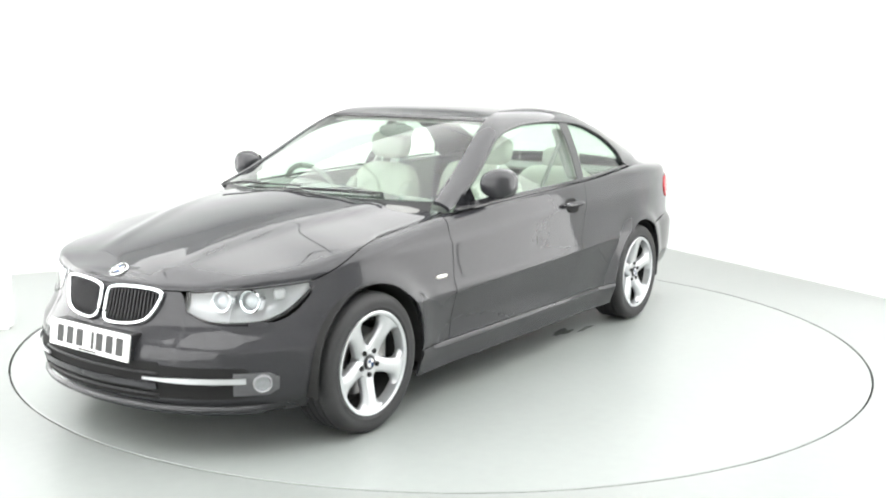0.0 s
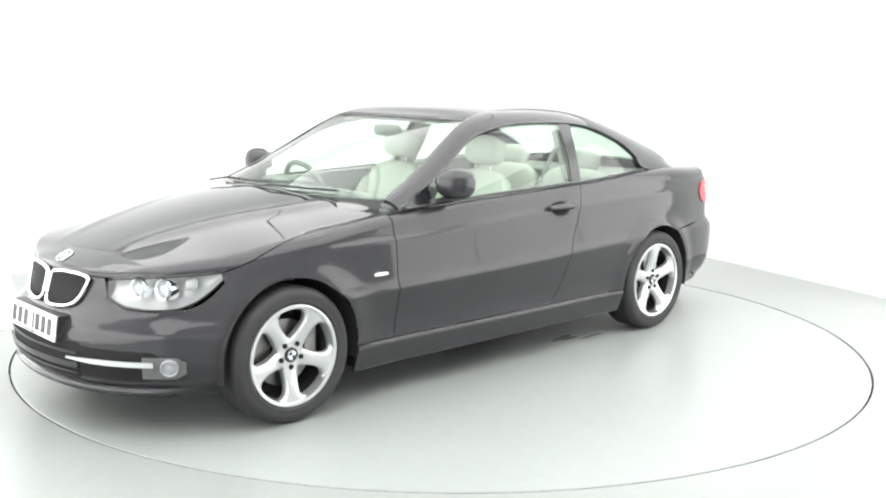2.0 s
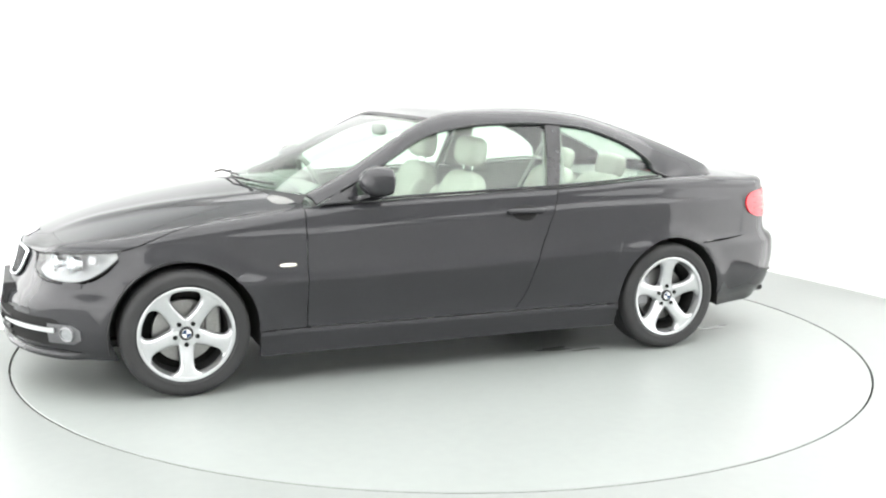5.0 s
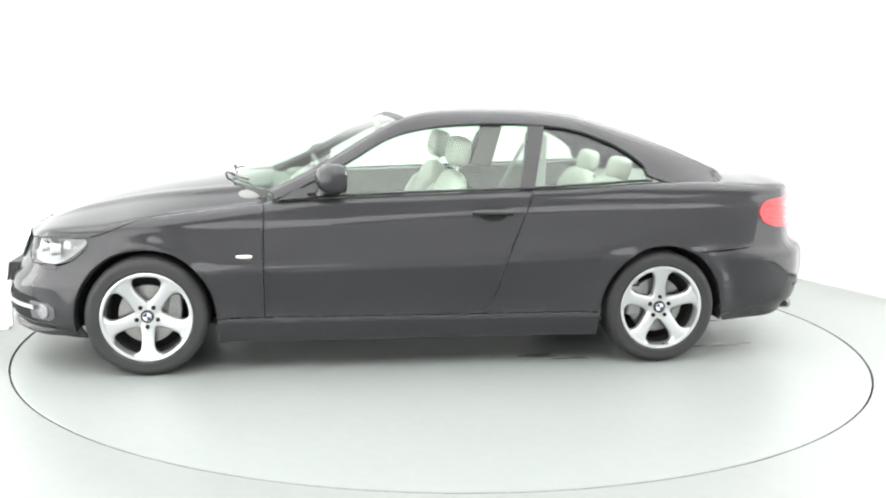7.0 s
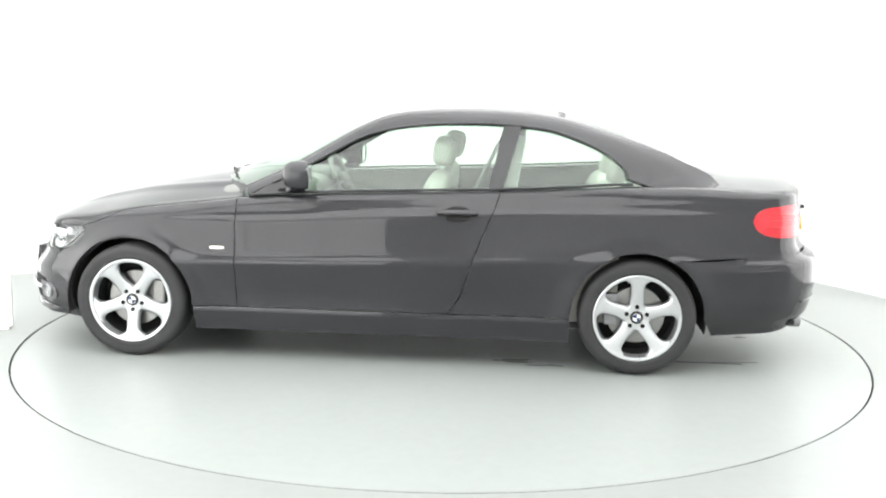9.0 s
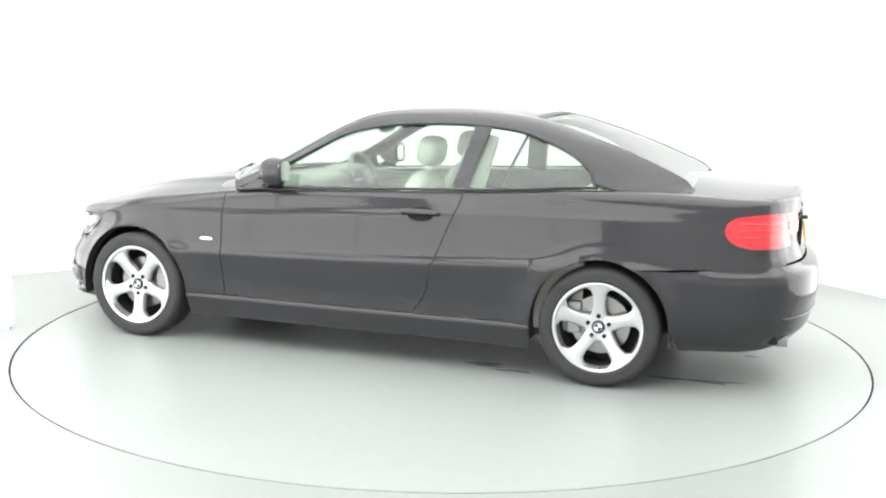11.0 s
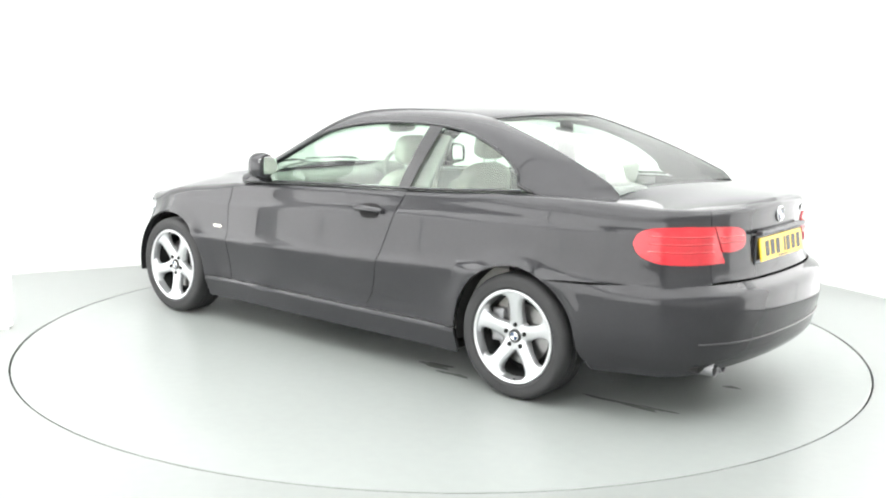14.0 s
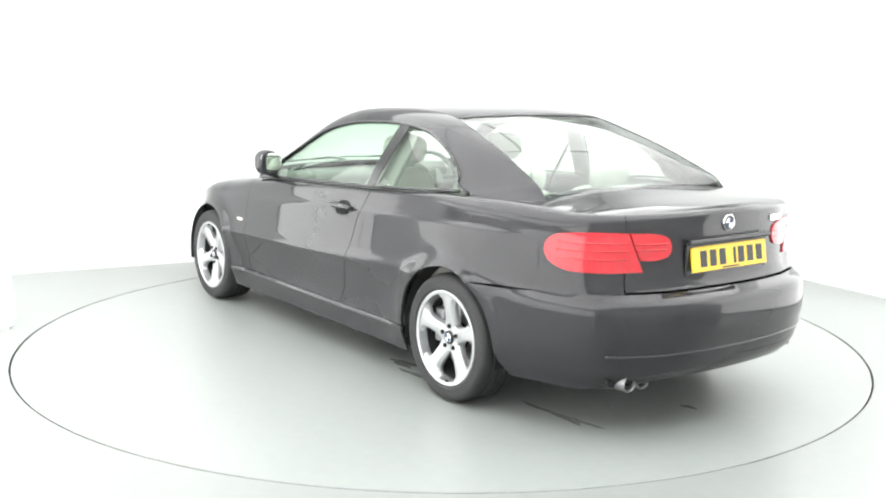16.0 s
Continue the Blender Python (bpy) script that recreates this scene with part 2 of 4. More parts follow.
def build_floor():
    """One floor with a round opening in which the turntable lies."""
    n = 192
    bm = bmesh.new()
    ring = []
    outer = []
    for i in range(n):
        a = 2 * math.pi * i / n
        d = Vector((math.cos(a), math.sin(a), 0))
        c = Vector((*AXIS, 0))
        ring.append(bm.verts.new(c + d * (TABLE_R + 0.005)))
        rel = c - CORNER
        u, v = rel.dot(UA), rel.dot(VA)
        du, dv = d.dot(UA), d.dot(VA)
        ks = []
        for p, q, lo, hi in ((u, du, -0.2, ROOM_U + 0.2), (v, dv, -0.2, ROOM_V + 0.2)):
            if q > 1e-9:
                ks.append((hi - p) / q)
            elif q < -1e-9:
                ks.append((lo - p) / q)
        outer.append(bm.verts.new(c + d * min(ks)))
    low = [bm.verts.new(v.co - Vector((0, 0, 0.06))) for v in ring]
    for i in range(n):
        j = (i + 1) % n
        bm.faces.new([ring[i], outer[i], outer[j], ring[j]])
        bm.faces.new([ring[j], low[j], low[i], ring[i]])
    bmesh.ops.recalc_face_normals(bm, faces=bm.faces)
    return tagged(part("floor", bm, FLOOR_PAINT, None), "pale grey-green glossy painted studio floor", "floor", kind="structure")


build_floor()
slab("wall_right", -0.2, ROOM_U + 0.2, -0.2, 0.0, -0.05, ROOM_H, WALL_PAINT, "plain white painted studio wall", category="wall")
slab("wall_left", -0.2, 0.0, 0.0, ROOM_V + 0.2, -0.05, ROOM_H, WALL_PAINT, "plain white painted studio wall", category="wall")
slab("wall_behind", ROOM_U, ROOM_U + 0.2, 0.0, ROOM_V + 0.2, -0.05, ROOM_H, WALL_PAINT, "plain white painted studio wall", category="wall")
slab("wall_far", 0.0, ROOM_U, ROOM_V, ROOM_V + 0.2, -0.05, ROOM_H, WALL_PAINT, "plain white painted studio wall", category="wall")
slab("ceiling", -0.2, ROOM_U + 0.2, -0.2, ROOM_V + 0.2, ROOM_H, ROOM_H + 0.15, WALL_PAINT, "white studio ceiling", category="ceiling")


def build_lights():
    first = None
    for i, u in enumerate((1.6, 3.2, 4.8, 6.4)):
        for j, v in enumerate((1.0, 3.0, 5.0, 7.0)):
            m = Matrix.Translation(room_place(u, v, ROOM_H - 0.05)) @ Matrix.Rotation(ROOM_TURN, 4, "Z")
            if first is None:
                first = thing("ceiling_light", "large white ceiling light panel in a slim frame", "ceiling light", "studio ceiling lights", m)
                part("diffuser", box_bm(1.572, 1.972, 0.03, (0, 0, 0)), LIGHT_PANEL, first, "glowing white diffuser")
                fr = bmesh.new()
                for sx, sy, px, py in ((0.012, 1.996, 0.793, 0), (0.012, 1.996, -0.793, 0), (1.574, 0.012, 0, 0.993), (1.574, 0.012, 0, -0.993)):
                    b2 = box_bm(sx, sy, 0.05, (px, py, 0))
                    me = bpy.data.meshes.new("tmp")
                    b2.to_mesh(me)
                    b2.free()
                    fr.from_mesh(me)
                    bpy.data.meshes.remove(me)
                part("frame", fr, WALL_PAINT, first)
            else:
                copy_thing(first, m)


build_lights()


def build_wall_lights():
    """Lit fabric panels out of view, inferred from reflections, added to brighten flanks and floor."""
    first = None
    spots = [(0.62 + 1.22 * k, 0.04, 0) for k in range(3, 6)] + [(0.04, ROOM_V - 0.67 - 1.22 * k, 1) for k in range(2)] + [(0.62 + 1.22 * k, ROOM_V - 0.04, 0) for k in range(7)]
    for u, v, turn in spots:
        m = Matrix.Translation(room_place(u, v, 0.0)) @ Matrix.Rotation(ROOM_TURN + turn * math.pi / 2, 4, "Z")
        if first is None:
            first = thing("wall_light", "unseen tall white lit fabric panel added on the studio wall", "light panel", "wall light panels", m)
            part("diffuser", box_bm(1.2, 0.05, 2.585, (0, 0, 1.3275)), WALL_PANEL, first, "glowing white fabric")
            for px in (-0.605, 0.605):
                part("frame_upright", box_bm(0.009, 0.052, 2.62, (px, 0, 1.32), 0.002), WALL_PAINT, first)
            for pz in (0.02, 2.633):
                part("frame_rail", box_bm(1.2, 0.052, 0.026, (0, 0, pz), 0.004), WALL_PAINT, first)
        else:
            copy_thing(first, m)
    scr = thing("screen_panel", "white upright screen panel beside the turntable", "screen", m=pose(-2.93, 5.83, 0, 0, 0, 14))
    part("board", box_bm(0.64, 0.03, 2.5, (0, 0, 1.27), 0.004), WALL_PAINT, scr)
    part("foot", box_bm(0.6, 0.05, 0.02, (0, 0, 0.01), 0.003), WALL_PAINT, scr)


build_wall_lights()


def build_table():
    t = thing("turntable", "round flush pale grey vehicle turntable set in the floor", "turntable", m=Matrix.Translation((*AXIS, 0)))
    lathe("plate", [(0.0, 0.0), (1.2, 0.0), (TABLE_R - 0.009, 0.0), (TABLE_R - 0.005, -0.004), (TABLE_R - 0.005, -0.05), (0.0, -0.05)], TABLE_PAINT, t, 192, "z", "painted steel disc")
    # Black band down the plate's edge: the gap's shade put into colour.
    lathe("gap_shade_band", [(TABLE_R - 0.0044, -0.003), (TABLE_R - 0.0044, -0.05), (TABLE_R - 0.0048, -0.05), (TABLE_R - 0.0048, -0.003)], GAP_BLACK, t, 192, "z", "dark band on the disc edge, the gap's shade in its colour", closed=True)
    lathe("seam", [(TABLE_R - 0.02, -0.052), (TABLE_R + 0.02, -0.052), (TABLE_R + 0.02, -0.06), (TABLE_R - 0.02, -0.06)], GAP_BLACK, t, 192, "z", "dark gap round the disc", closed=True)
    return t


TABLE = build_table()

# ---- car: body surface, x forward, y to its left, z up ----
CAR = thing("coupe_car", "black two-door coupe with silver alloy wheels on a turntable", "car")

PLAN = spline([(2.208, 0), (2.18, 0.25), (2.11, 0.46), (1.995, 0.63), (1.83, 0.752), (1.6, 0.823), (1.38, 0.852), (1.0, 0.875), (0.5, 0.889), (0, 0.894), (-0.5, 0.894), (-1.0, 0.888), (-1.38, 0.882),
               (-1.7, 0.858), (-1.955, 0.818), (-2.17, 0.757), (-2.318, 0.637), (-2.4, 0.445), (-2.434, 0.222), (-2.442, 0)], 600)
_seg = np.r_[0, np.cumsum(np.hypot(*np.diff(PLAN, axis=0).T))]
_even = np.linspace(0, _seg[-1], 901)
PLAN = np.stack([np.interp(_even, _seg, PLAN[:, k]) for k in (0, 1)], -1)
for _k in range(160):
    _ends = np.vstack([PLAN[1] * (1, -1), PLAN, PLAN[-2] * (1, -1)])
    PLAN = 0.25 * _ends[:-2] + 0.5 * _ends[1:-1] + 0.25 * _ends[2:]
_seg = np.r_[0, np.cumsum(np.hypot(*np.diff(PLAN, axis=0).T))]
_mid = np.interp(0.0, -PLAN[:, 0], _seg)
ARC = _mid - _seg
A_NOSE, A_TAIL = ARC[0], ARC[-1]


def plan_at(a):
    a = np.asarray(a, float)
    x = np.interp(a, ARC[::-1], PLAN[::-1, 0])
    y = np.interp(a, ARC[::-1], PLAN[::-1, 1])
    e = 0.02
    tx = np.interp(a + e, ARC[::-1], PLAN[::-1, 0]) - np.interp(a - e, ARC[::-1], PLAN[::-1, 0])
    ty = np.interp(a + e, ARC[::-1], PLAN[::-1, 1]) - np.interp(a - e, ARC[::-1], PLAN[::-1, 1])
    k = np.hypot(tx, ty) + 1e-9
    nx, ny = -ty / k, tx / k
    end = (a > A_NOSE - e) | (a < A_TAIL + e)
    nx = np.where(end, np.sign(x), nx)
    ny = np.where(end, 0, ny)
    return x, y, nx, ny


D_SIDE = curve((0.14, -0.072), (0.2, -0.058), (0.245, -0.048), (0.275, -0.041), (0.3, -0.045), (0.36, -0.042), (0.45, -0.027), (0.55, -0.008), (0.585, -0.001), (0.6, 0.0), (0.608, -0.0025), (0.625, -0.0098), (0.65, -0.0165), (0.68, -0.0205), (0.72, -0.0245), (0.78, -0.029), (0.815, -0.0315), (0.825, -0.0335), (0.84, -0.0415), (0.9, -0.059), (1.0, -0.09), (1.1, -0.115))
RIDGE = curve((1.3, -0.05), (0.9, -0.055), (0.0, -0.03), (-0.5, -0.012), (-1.0, 0.008), (-1.6, 0.024))
SHOULDER = curve((0.9, -0.055), (0.77, -0.055), (0.256, -0.02), (-0.43, 0.014), (-0.94, 0.034), (-1.75, 0.05))
D_NOSE = curve((0.14, -0.12), (0.2, -0.05), (0.25, -0.01), (0.32, 0.0), (0.42, -0.005), (0.45, -0.012), (0.5, -0.045), (0.55, -0.075), (0.59, -0.088), (0.66, -0.108), (0.72, -0.135), (0.8, -0.25), (1.0, -0.3))
D_FCOR = curve((0.14, -0.11), (0.2, -0.06), (0.26, -0.015), (0.36, 0.0), (0.45, 0.0), (0.48, -0.011), (0.53, -0.036), (0.57, -0.048), (0.62, -0.052), (0.68, -0.058), (0.72, -0.066), (0.8, -0.1), (1.0, -0.2))
D_TAIL = curve((0.14, -0.16), (0.24, -0.1), (0.32, -0.035), (0.42, -0.012), (0.5, 0.0), (0.58, -0.004), (0.62, -0.02), (0.65, -0.07), (0.7, -0.1), (0.85, -0.115), (0.95, -0.118), (1.0, -0.1), (1.1, -0.12))
D_RCOR = curve((0.14, -0.12), (0.24, -0.08), (0.32, -0.03), (0.42, -0.005), (0.57, 0.0), (0.595, -0.005), (0.635, -0.028), (0.66, -0.034), (0.7, -0.036), (0.8, -0.039), (0.88, -0.047), (0.95, -0.07), (1.1, -0.12))
HUB_F, HUB_R, HUB_Z, ARCH_R = 1.38, -1.38, 0.3125, 0.352


def offset(a, z):
    a, z = np.asarray(a, float), np.asarray(z, float)
    wf = smooth(a, 1.35, 1.95)
    wn = smooth(a, 1.9, 2.35)
    wr = smooth(-a, 1.5, 2.05)
    wt = smooth(-a, 2.1, 2.5)
    zr = z - RIDGE(a) * np.exp(-((z - 0.6) / 0.13) ** 2) - SHOULDER(a) * np.exp(-((z - 0.83) / 0.1) ** 2)
    d = D_SIDE(zr) * (1 - wf) + D_FCOR(z) * wf
    d = d * (1 - wn) + D_NOSE(z) * wn
    d = d * (1 - wr) + D_RCOR(z) * wr
    d = d * (1 - wt) + D_TAIL(z) * wt
    for hx, amp in ((HUB_F, 0.022), (HUB_R, 0.02)):
        r = np.hypot(a - hx, z - HUB_Z)
        fl = amp * np.exp(-((r - ARCH_R) / 0.07) ** 2) * smooth(z, 0.15, 0.35)
        d = d + fl
        # the sides do not tuck in beside the wheels
        near = np.exp(-((np.abs(a - hx) - 0.36) / 0.17) ** 2)
        d = d + near * smooth(0.62 - z, 0.0, 0.3) * 0.016
    return d


TOP = curve((A_NOSE, 0.708), (2.4, 0.710), (2.25, 0.716), (2.1, 0.734), (1.9, 0.755), (1.7, 0.775), (1.4, 0.825), (1.0, 0.872), (0.74, 0.9), (0.3, 0.928), (-0.15, 0.946), (-0.57, 0.962), (-0.96, 0.98), (-1.28, 0.998), (-1.6, 1.004), (-1.9, 0.995), (-2.1, 0.985), (-2.3, 0.985), (A_TAIL, 0.995))
ROUND = curve((A_NOSE, 0.035), (2.2, 0.04), (1.9, 0.05), (1.6, 0.065), (1.2, 0.07), (0.8, 0.055), (0.3, 0.03), (-0.6, 0.028), (-1.1, 0.035), (-1.5, 0.06), (-1.9, 0.065), (-2.2, 0.045), (A_TAIL, 0.025))


def th_end(a):
    """How far the skin bends over into the top, in radians: less at the nose, where the bonnet goes on rising."""
    return 1.4 - 0.08 * smooth(a, 0.3, 0.9) - 0.27 * smooth(a, 1.75, 2.15)


def w_end(a):
    return TOP(a) - ROUND(a) + ROUND(a) * th_end(a)


def shell(a, w, out=0.0):
    """The skin: a runs along the outline (x on the flanks), w upwards, bending over into the top."""
    a, w = np.broadcast_arrays(np.asarray(a, float), np.asarray(w, float))
    r = ROUND(a)
    zt = TOP(a) - r
    th = np.clip((w - zt) / r, 0, th_end(a))
    z = np.where(w <= zt, w, zt + r * np.sin(th))
    d = offset(a, np.minimum(w, zt)) - 1.25 * r * (1 - np.cos(th)) + out
    x, y, nx, ny = plan_at(a)
    return np.stack([x + nx * d, np.maximum(y + ny * d, 0), z], -1)


def both(name, P, material, parent, thick=0.012, label=""):
    """The same piece on both flanks."""
    o1 = sheet(name, P, material, parent, thick, label)
    o2 = sheet(name, flip_y(P), material, parent, thick, label)
    return o1, o2


def wrap(P):
    """A piece that runs across the middle: the left half and its mirror in one grid; columns end at the middle."""
    return np.concatenate([P, flip_y(P[::-1])[1:]], 0)


# edge between bonnet and front wing, as a height on the skin
def hood_edge(a):
    full = w_end(a)
    zt = TOP(a) - ROUND(a)
    return zt + (full - zt) * (1 - smooth(a, 1.25, 1.72)) * 0.98


GAP = 0.0025
HEAD_OUT, HEAD_IN = 1.675, 2.275
HEAD_BOT = curve((1.675, 0.69), (1.72, 0.652), (1.788, 0.602), (1.853, 0.573), (1.93, 0.557), (2.04, 0.553), (2.165, 0.557), (2.22, 0.57), (2.275, 0.592))


def head_top(a):
    return TOP(a) - ROUND(a)


def rule(lower, upper, nv, out=0.0, bias=1.0):
    """Skin between two lines of (a, w) places."""
    L, U = np.asarray(lower, float), np.asarray(upper, float)
    v = np.linspace(0, 1, nv) ** bias
    A = L[:, None, 0] * (1 - v) + U[:, None, 0] * v
    Wd = L[:, None, 1] * (1 - v) + U[:, None, 1] * v
    return shell(A, Wd, out)


def arch(hub, d0, d1, n, r=ARCH_R):
    return [(hub + r * math.cos(radians(q)), HUB_Z + r * math.sin(radians(q))) for q in np.linspace(d0, d1, n)]


def line(p, q, n):
    return [tuple(np.array(p) * (1 - f) + np.array(q) * f) for f in np.linspace(0, 1, n)]


DOOR_F = 0.783
DOOR_REAR = curve((0.3, -0.36), (0.33, -0.395), (0.41, -0.445), (0.56, -0.49), (0.76, -0.567), (0.93, -0.635), (1.05, -0.66))
SILL_Z = 0.298


def build_body():
    # front wings
    lo = line((DOOR_F + GAP * 2, SILL_Z + GAP), (HUB_F - ARCH_R * 0.998, SILL_Z + GAP), 8) + arch(HUB_F, 176, 38, 40)
    n = len(lo)
    up_a = np.linspace(DOOR_F + GAP * 2, 1.70, n)
    up_w = hood_edge(up_a) - GAP
    both("front_wing", rule(lo, np.stack([up_a, up_w], -1), 34, bias=0.9), PAINT, CAR)
    # doors
    v = np.linspace(0, 1, 40)
    cols = []
    for f in np.linspace(0, 1, 44):
        col = []
        for q in v:
            a0 = DOOR_F
            w_hi = w_end(DOOR_F * (1 - f) + (-0.62) * f)
            w = SILL_Z + GAP + (w_hi - SILL_Z - GAP) * q
            a1 = float(DOOR_REAR(w))
            a = (a0 - 0.0) * (1 - f) + (a1 + GAP) * f
            col.append((a, w))
        cols.append(col)
    C = np.array(cols)
    both("door", shell(C[..., 0], C[..., 1]), PAINT, CAR)
    # rear quarters: front part up to the arch, over the arch, and behind it
    v = np.linspace(0, 1, 56)
    A, Wd = [], []
    for f in np.linspace(0, 1, 40):
        w = SILL_Z + GAP + (w_end(-0.645 * (1 - f) - 1.02 * f) - SILL_Z - GAP) * v
        A.append((DOOR_REAR(w) - GAP) * (1 - f) - 1.02 * f)
        Wd.append(w)
    lo = arch(HUB_R, 9, 121, 44)
    hi = np.linspace(-1.03, -1.585, 44)
    for (a, w), b in list(zip(lo, hi)) + [(p, p[0]) for p in line((-1.60, 0.628), (-2.385, 0.656), 44)]:
        A.append(a + (b - a) * smooth(v, 0.0, 0.35))
        Wd.append(w + (w_end(b) - w) * v)
    P = shell(np.array(A), np.array(Wd))
    both("rear_quarter", P, PAINT, CAR)
    # sills
    a = np.linspace(HUB_R + ARCH_R + 0.005, HUB_F - ARCH_R - 0.005, 40)
    w = np.r_[np.linspace(0.165, 0.262, 7), np.linspace(0.268, SILL_Z - GAP, 6)]
    both("sill", shell(a[:, None], w[None]), PAINT, CAR)
    # front bumper, one piece round the nose
    cols = []
    for f in np.linspace(0, 1, 70):
        a_u = 1.70 * (1 - f) + A_NOSE * f
        top = float(HEAD_BOT(a_u)) if a_u < HEAD_IN else float(hood_edge(a_u))
        if a_u >= HEAD_IN:
            top = 0.592 + (float(hood_edge(a_u)) - 0.592) * float(smooth(a_u, HEAD_IN, HEAD_IN + 0.03))
        top -= GAP
        col = []
        for q in np.linspace(0, 1, 44):
            w = 0.185 + (top - 0.185) * q
            al = HUB_F + math.sqrt(max(ARCH_R ** 2 - (w - HUB_Z) ** 2, 0.0009)) if w > HUB_Z else HUB_F + ARCH_R - 0.02 * (HUB_Z - w) / 0.13
            if w > 0.535:
                al = 1.657 + 0.043 * (w - 0.535) / 0.195 + GAP
            col.append((al * (1 - f) + A_NOSE * f, w))
        cols.append(col)
    C = np.array(cols)
    sheet("front_bumper", wrap(shell(C[..., 0], C[..., 1])), PAINT, CAR)
    # rear bumper
    cols = []
    for f in np.linspace(0, 1, 64):
        top = 0.622 + (0.652 - 0.622) * float(smooth(f, 0.1, 0.45))
        col = []
        for q in np.linspace(0, 1, 36):
            w = 0.215 + 0.06 * float(smooth(f, 0.2, 0.8)) * (1 - q)
            w = w + (top - w) * q
            al = HUB_R - math.sqrt(max(ARCH_R ** 2 - (w - HUB_Z) ** 2, 0.0009)) if w > HUB_Z else HUB_R - ARCH_R - 0.06 * (HUB_Z - w) / 0.1
            col.append((al * (1 - f) + A_TAIL * f, w))
        cols.append(col)
    C = np.array(cols)
    sheet("rear_bumper", wrap(shell(C[..., 0], C[..., 1])), PAINT, CAR)
    # bonnet
    av = np.r_[np.linspace(0.74, 1.6, 40), np.linspace(1.62, A_NOSE, 46)]
    rows = []
    for a in av:
        w0 = float(hood_edge(a)) + GAP
        w1 = max(float(w_end(a)), w0 + 1e-4)
        edge = shell(np.full(6, a), np.linspace(w0, w1, 6))
        E = edge[-1]
        zc = float(HOOD_Z(E[0]))
        q = np.linspace(1, 0, 22)[1:]
        y = E[1] * q
        base = E[2] + (zc - E[2]) * (1 - q ** 2)
        cl = 0.27 + 0.22 * smooth(2.0 - E[0], 0, 1.1)
        ridge = 0.007 * (np.exp(-((y - cl) / 0.05) ** 2) + 0.75 * (1 - smooth(y, cl - 0.02, cl + 0.05))) * smooth(2.02 - E[0], 0.0, 0.3) * smooth(E[1] - cl, 0.02, 0.2)
        rows.append(np.vstack([edge, np.stack([np.full(21, E[0]), y, base + ridge], -1)]))
    P = np.array(rows)
    Pm = np.concatenate([P, flip_y(P[:, ::-1])[:, 1:]], 1)
    sheet("bonnet", Pm, PAINT, CAR)
    # boot lid: deck and tail face
    av = np.r_[np.linspace(-1.735, -2.3, 24), np.linspace(-2.32, A_TAIL, 30)]
    rows = []
    for a in av:
        E = shell(a, w_end(a))
        q = np.linspace(1, 0, 20)
        zc = float(BOOT_Z(E[0]))
        rows.append(np.stack([np.full(20, E[0]), E[1] * q - 0.003 * q, E[2] + (zc - E[2]) * (1 - q ** 2.2)], -1))
    P = np.array(rows)
    Pm = np.concatenate([P, flip_y(P[:, ::-1])[:, 1:]], 1)
    lid = sheet("boot_lid", Pm, PAINT, CAR)
    a = np.linspace(-2.39, A_TAIL, 30)
    face = shell(a[:, None], np.concatenate([np.linspace(0.662, 0.93, 16)[None].repeat(30, 0), (TOP(a) - ROUND(a))[:, None] + ROUND(a)[:, None] * np.linspace(0.05, 1.4, 8)[None]], 1))
    sheet("boot_face", wrap(face), PAINT, lid)


HOOD_Z = curve((2.2, 0.698), (2.072, 0.703), (2.03, 0.725), (1.98, 0.747), (1.9, 0.779), (1.8, 0.812), (1.67, 0.849), (1.5, 0.89), (1.38, 0.915), (1.2, 0.946), (1.0, 0.972), (0.6, 0.995))
BOOT_Z = curve((-1.6, 1.045), (-1.8, 1.042), (-2.0, 1.026), (-2.2, 1.014), (-2.3, 1.006), (-2.45, 1.004))
build_body()

# ---- glasshouse ----
YB = curve((0.75, 0.795), (0.3, 0.808), (-0.3, 0.812), (-0.7, 0.806), (-1.0, 0.79), (-1.35, 0.752), (-1.8, 0.68))
ZB = curve((0.75, 0.905), (0.3, 0.934), (-0.15, 0.952), (-0.57, 0.967), (-0.96, 0.985), (-1.28, 1.004), (-1.8, 1.008))


def side(x, z, out=0.0):
    x, z = np.broadcast_arrays(np.asarray(x, float), np.asarray(z, float))
    h = np.maximum(z - ZB(x), -0.05)
    return np.stack([x, YB(x) - 0.40 * h - 0.42 * h * h + out, z + 0.3 * out], -1)


DLO = [(0.72, 0.915), (0.47, 1.035), (0.264, 1.149), (0.082, 1.243), (-0.162, 1.292), (-0.41, 1.307), (-0.646, 1.306), (-0.886, 1.283), (-1.05, 1.232), (-1.183, 1.172), (-1.30, 1.085), (-1.345, 1.02), (-1.83, 1.0)]
RAIL = [(0.76, 0.715, 0.958), (0.52, 0.66, 1.066), (0.27, 0.602, 1.215), (0.03, 0.545, 1.344), (-0.20, 0.51, 1.376), (-0.45, 0.50, 1.384), (-0.68, 0.495, 1.382), (-0.95, 0.50, 1.356), (-1.16, 0.53, 1.293), (-1.375, 0.565, 1.223), (-1.575, 0.592, 1.143), (-1.735, 0.615, 1.073), (-1.83, 0.63, 1.02)]
N_RAIL = 97
low2 = spline(DLO, N_RAIL)
for _k in range(6):
    low2[1:-1] = 0.25 * low2[:-2] + 0.5 * low2[1:-1] + 0.25 * low2[2:]
LOW = side(low2[:, 0], low2[:, 1])
_f = smooth(-LOW[:, 0], 1.33, 1.46)[:, None] * (low2[:, 1] < 1.06)[:, None]
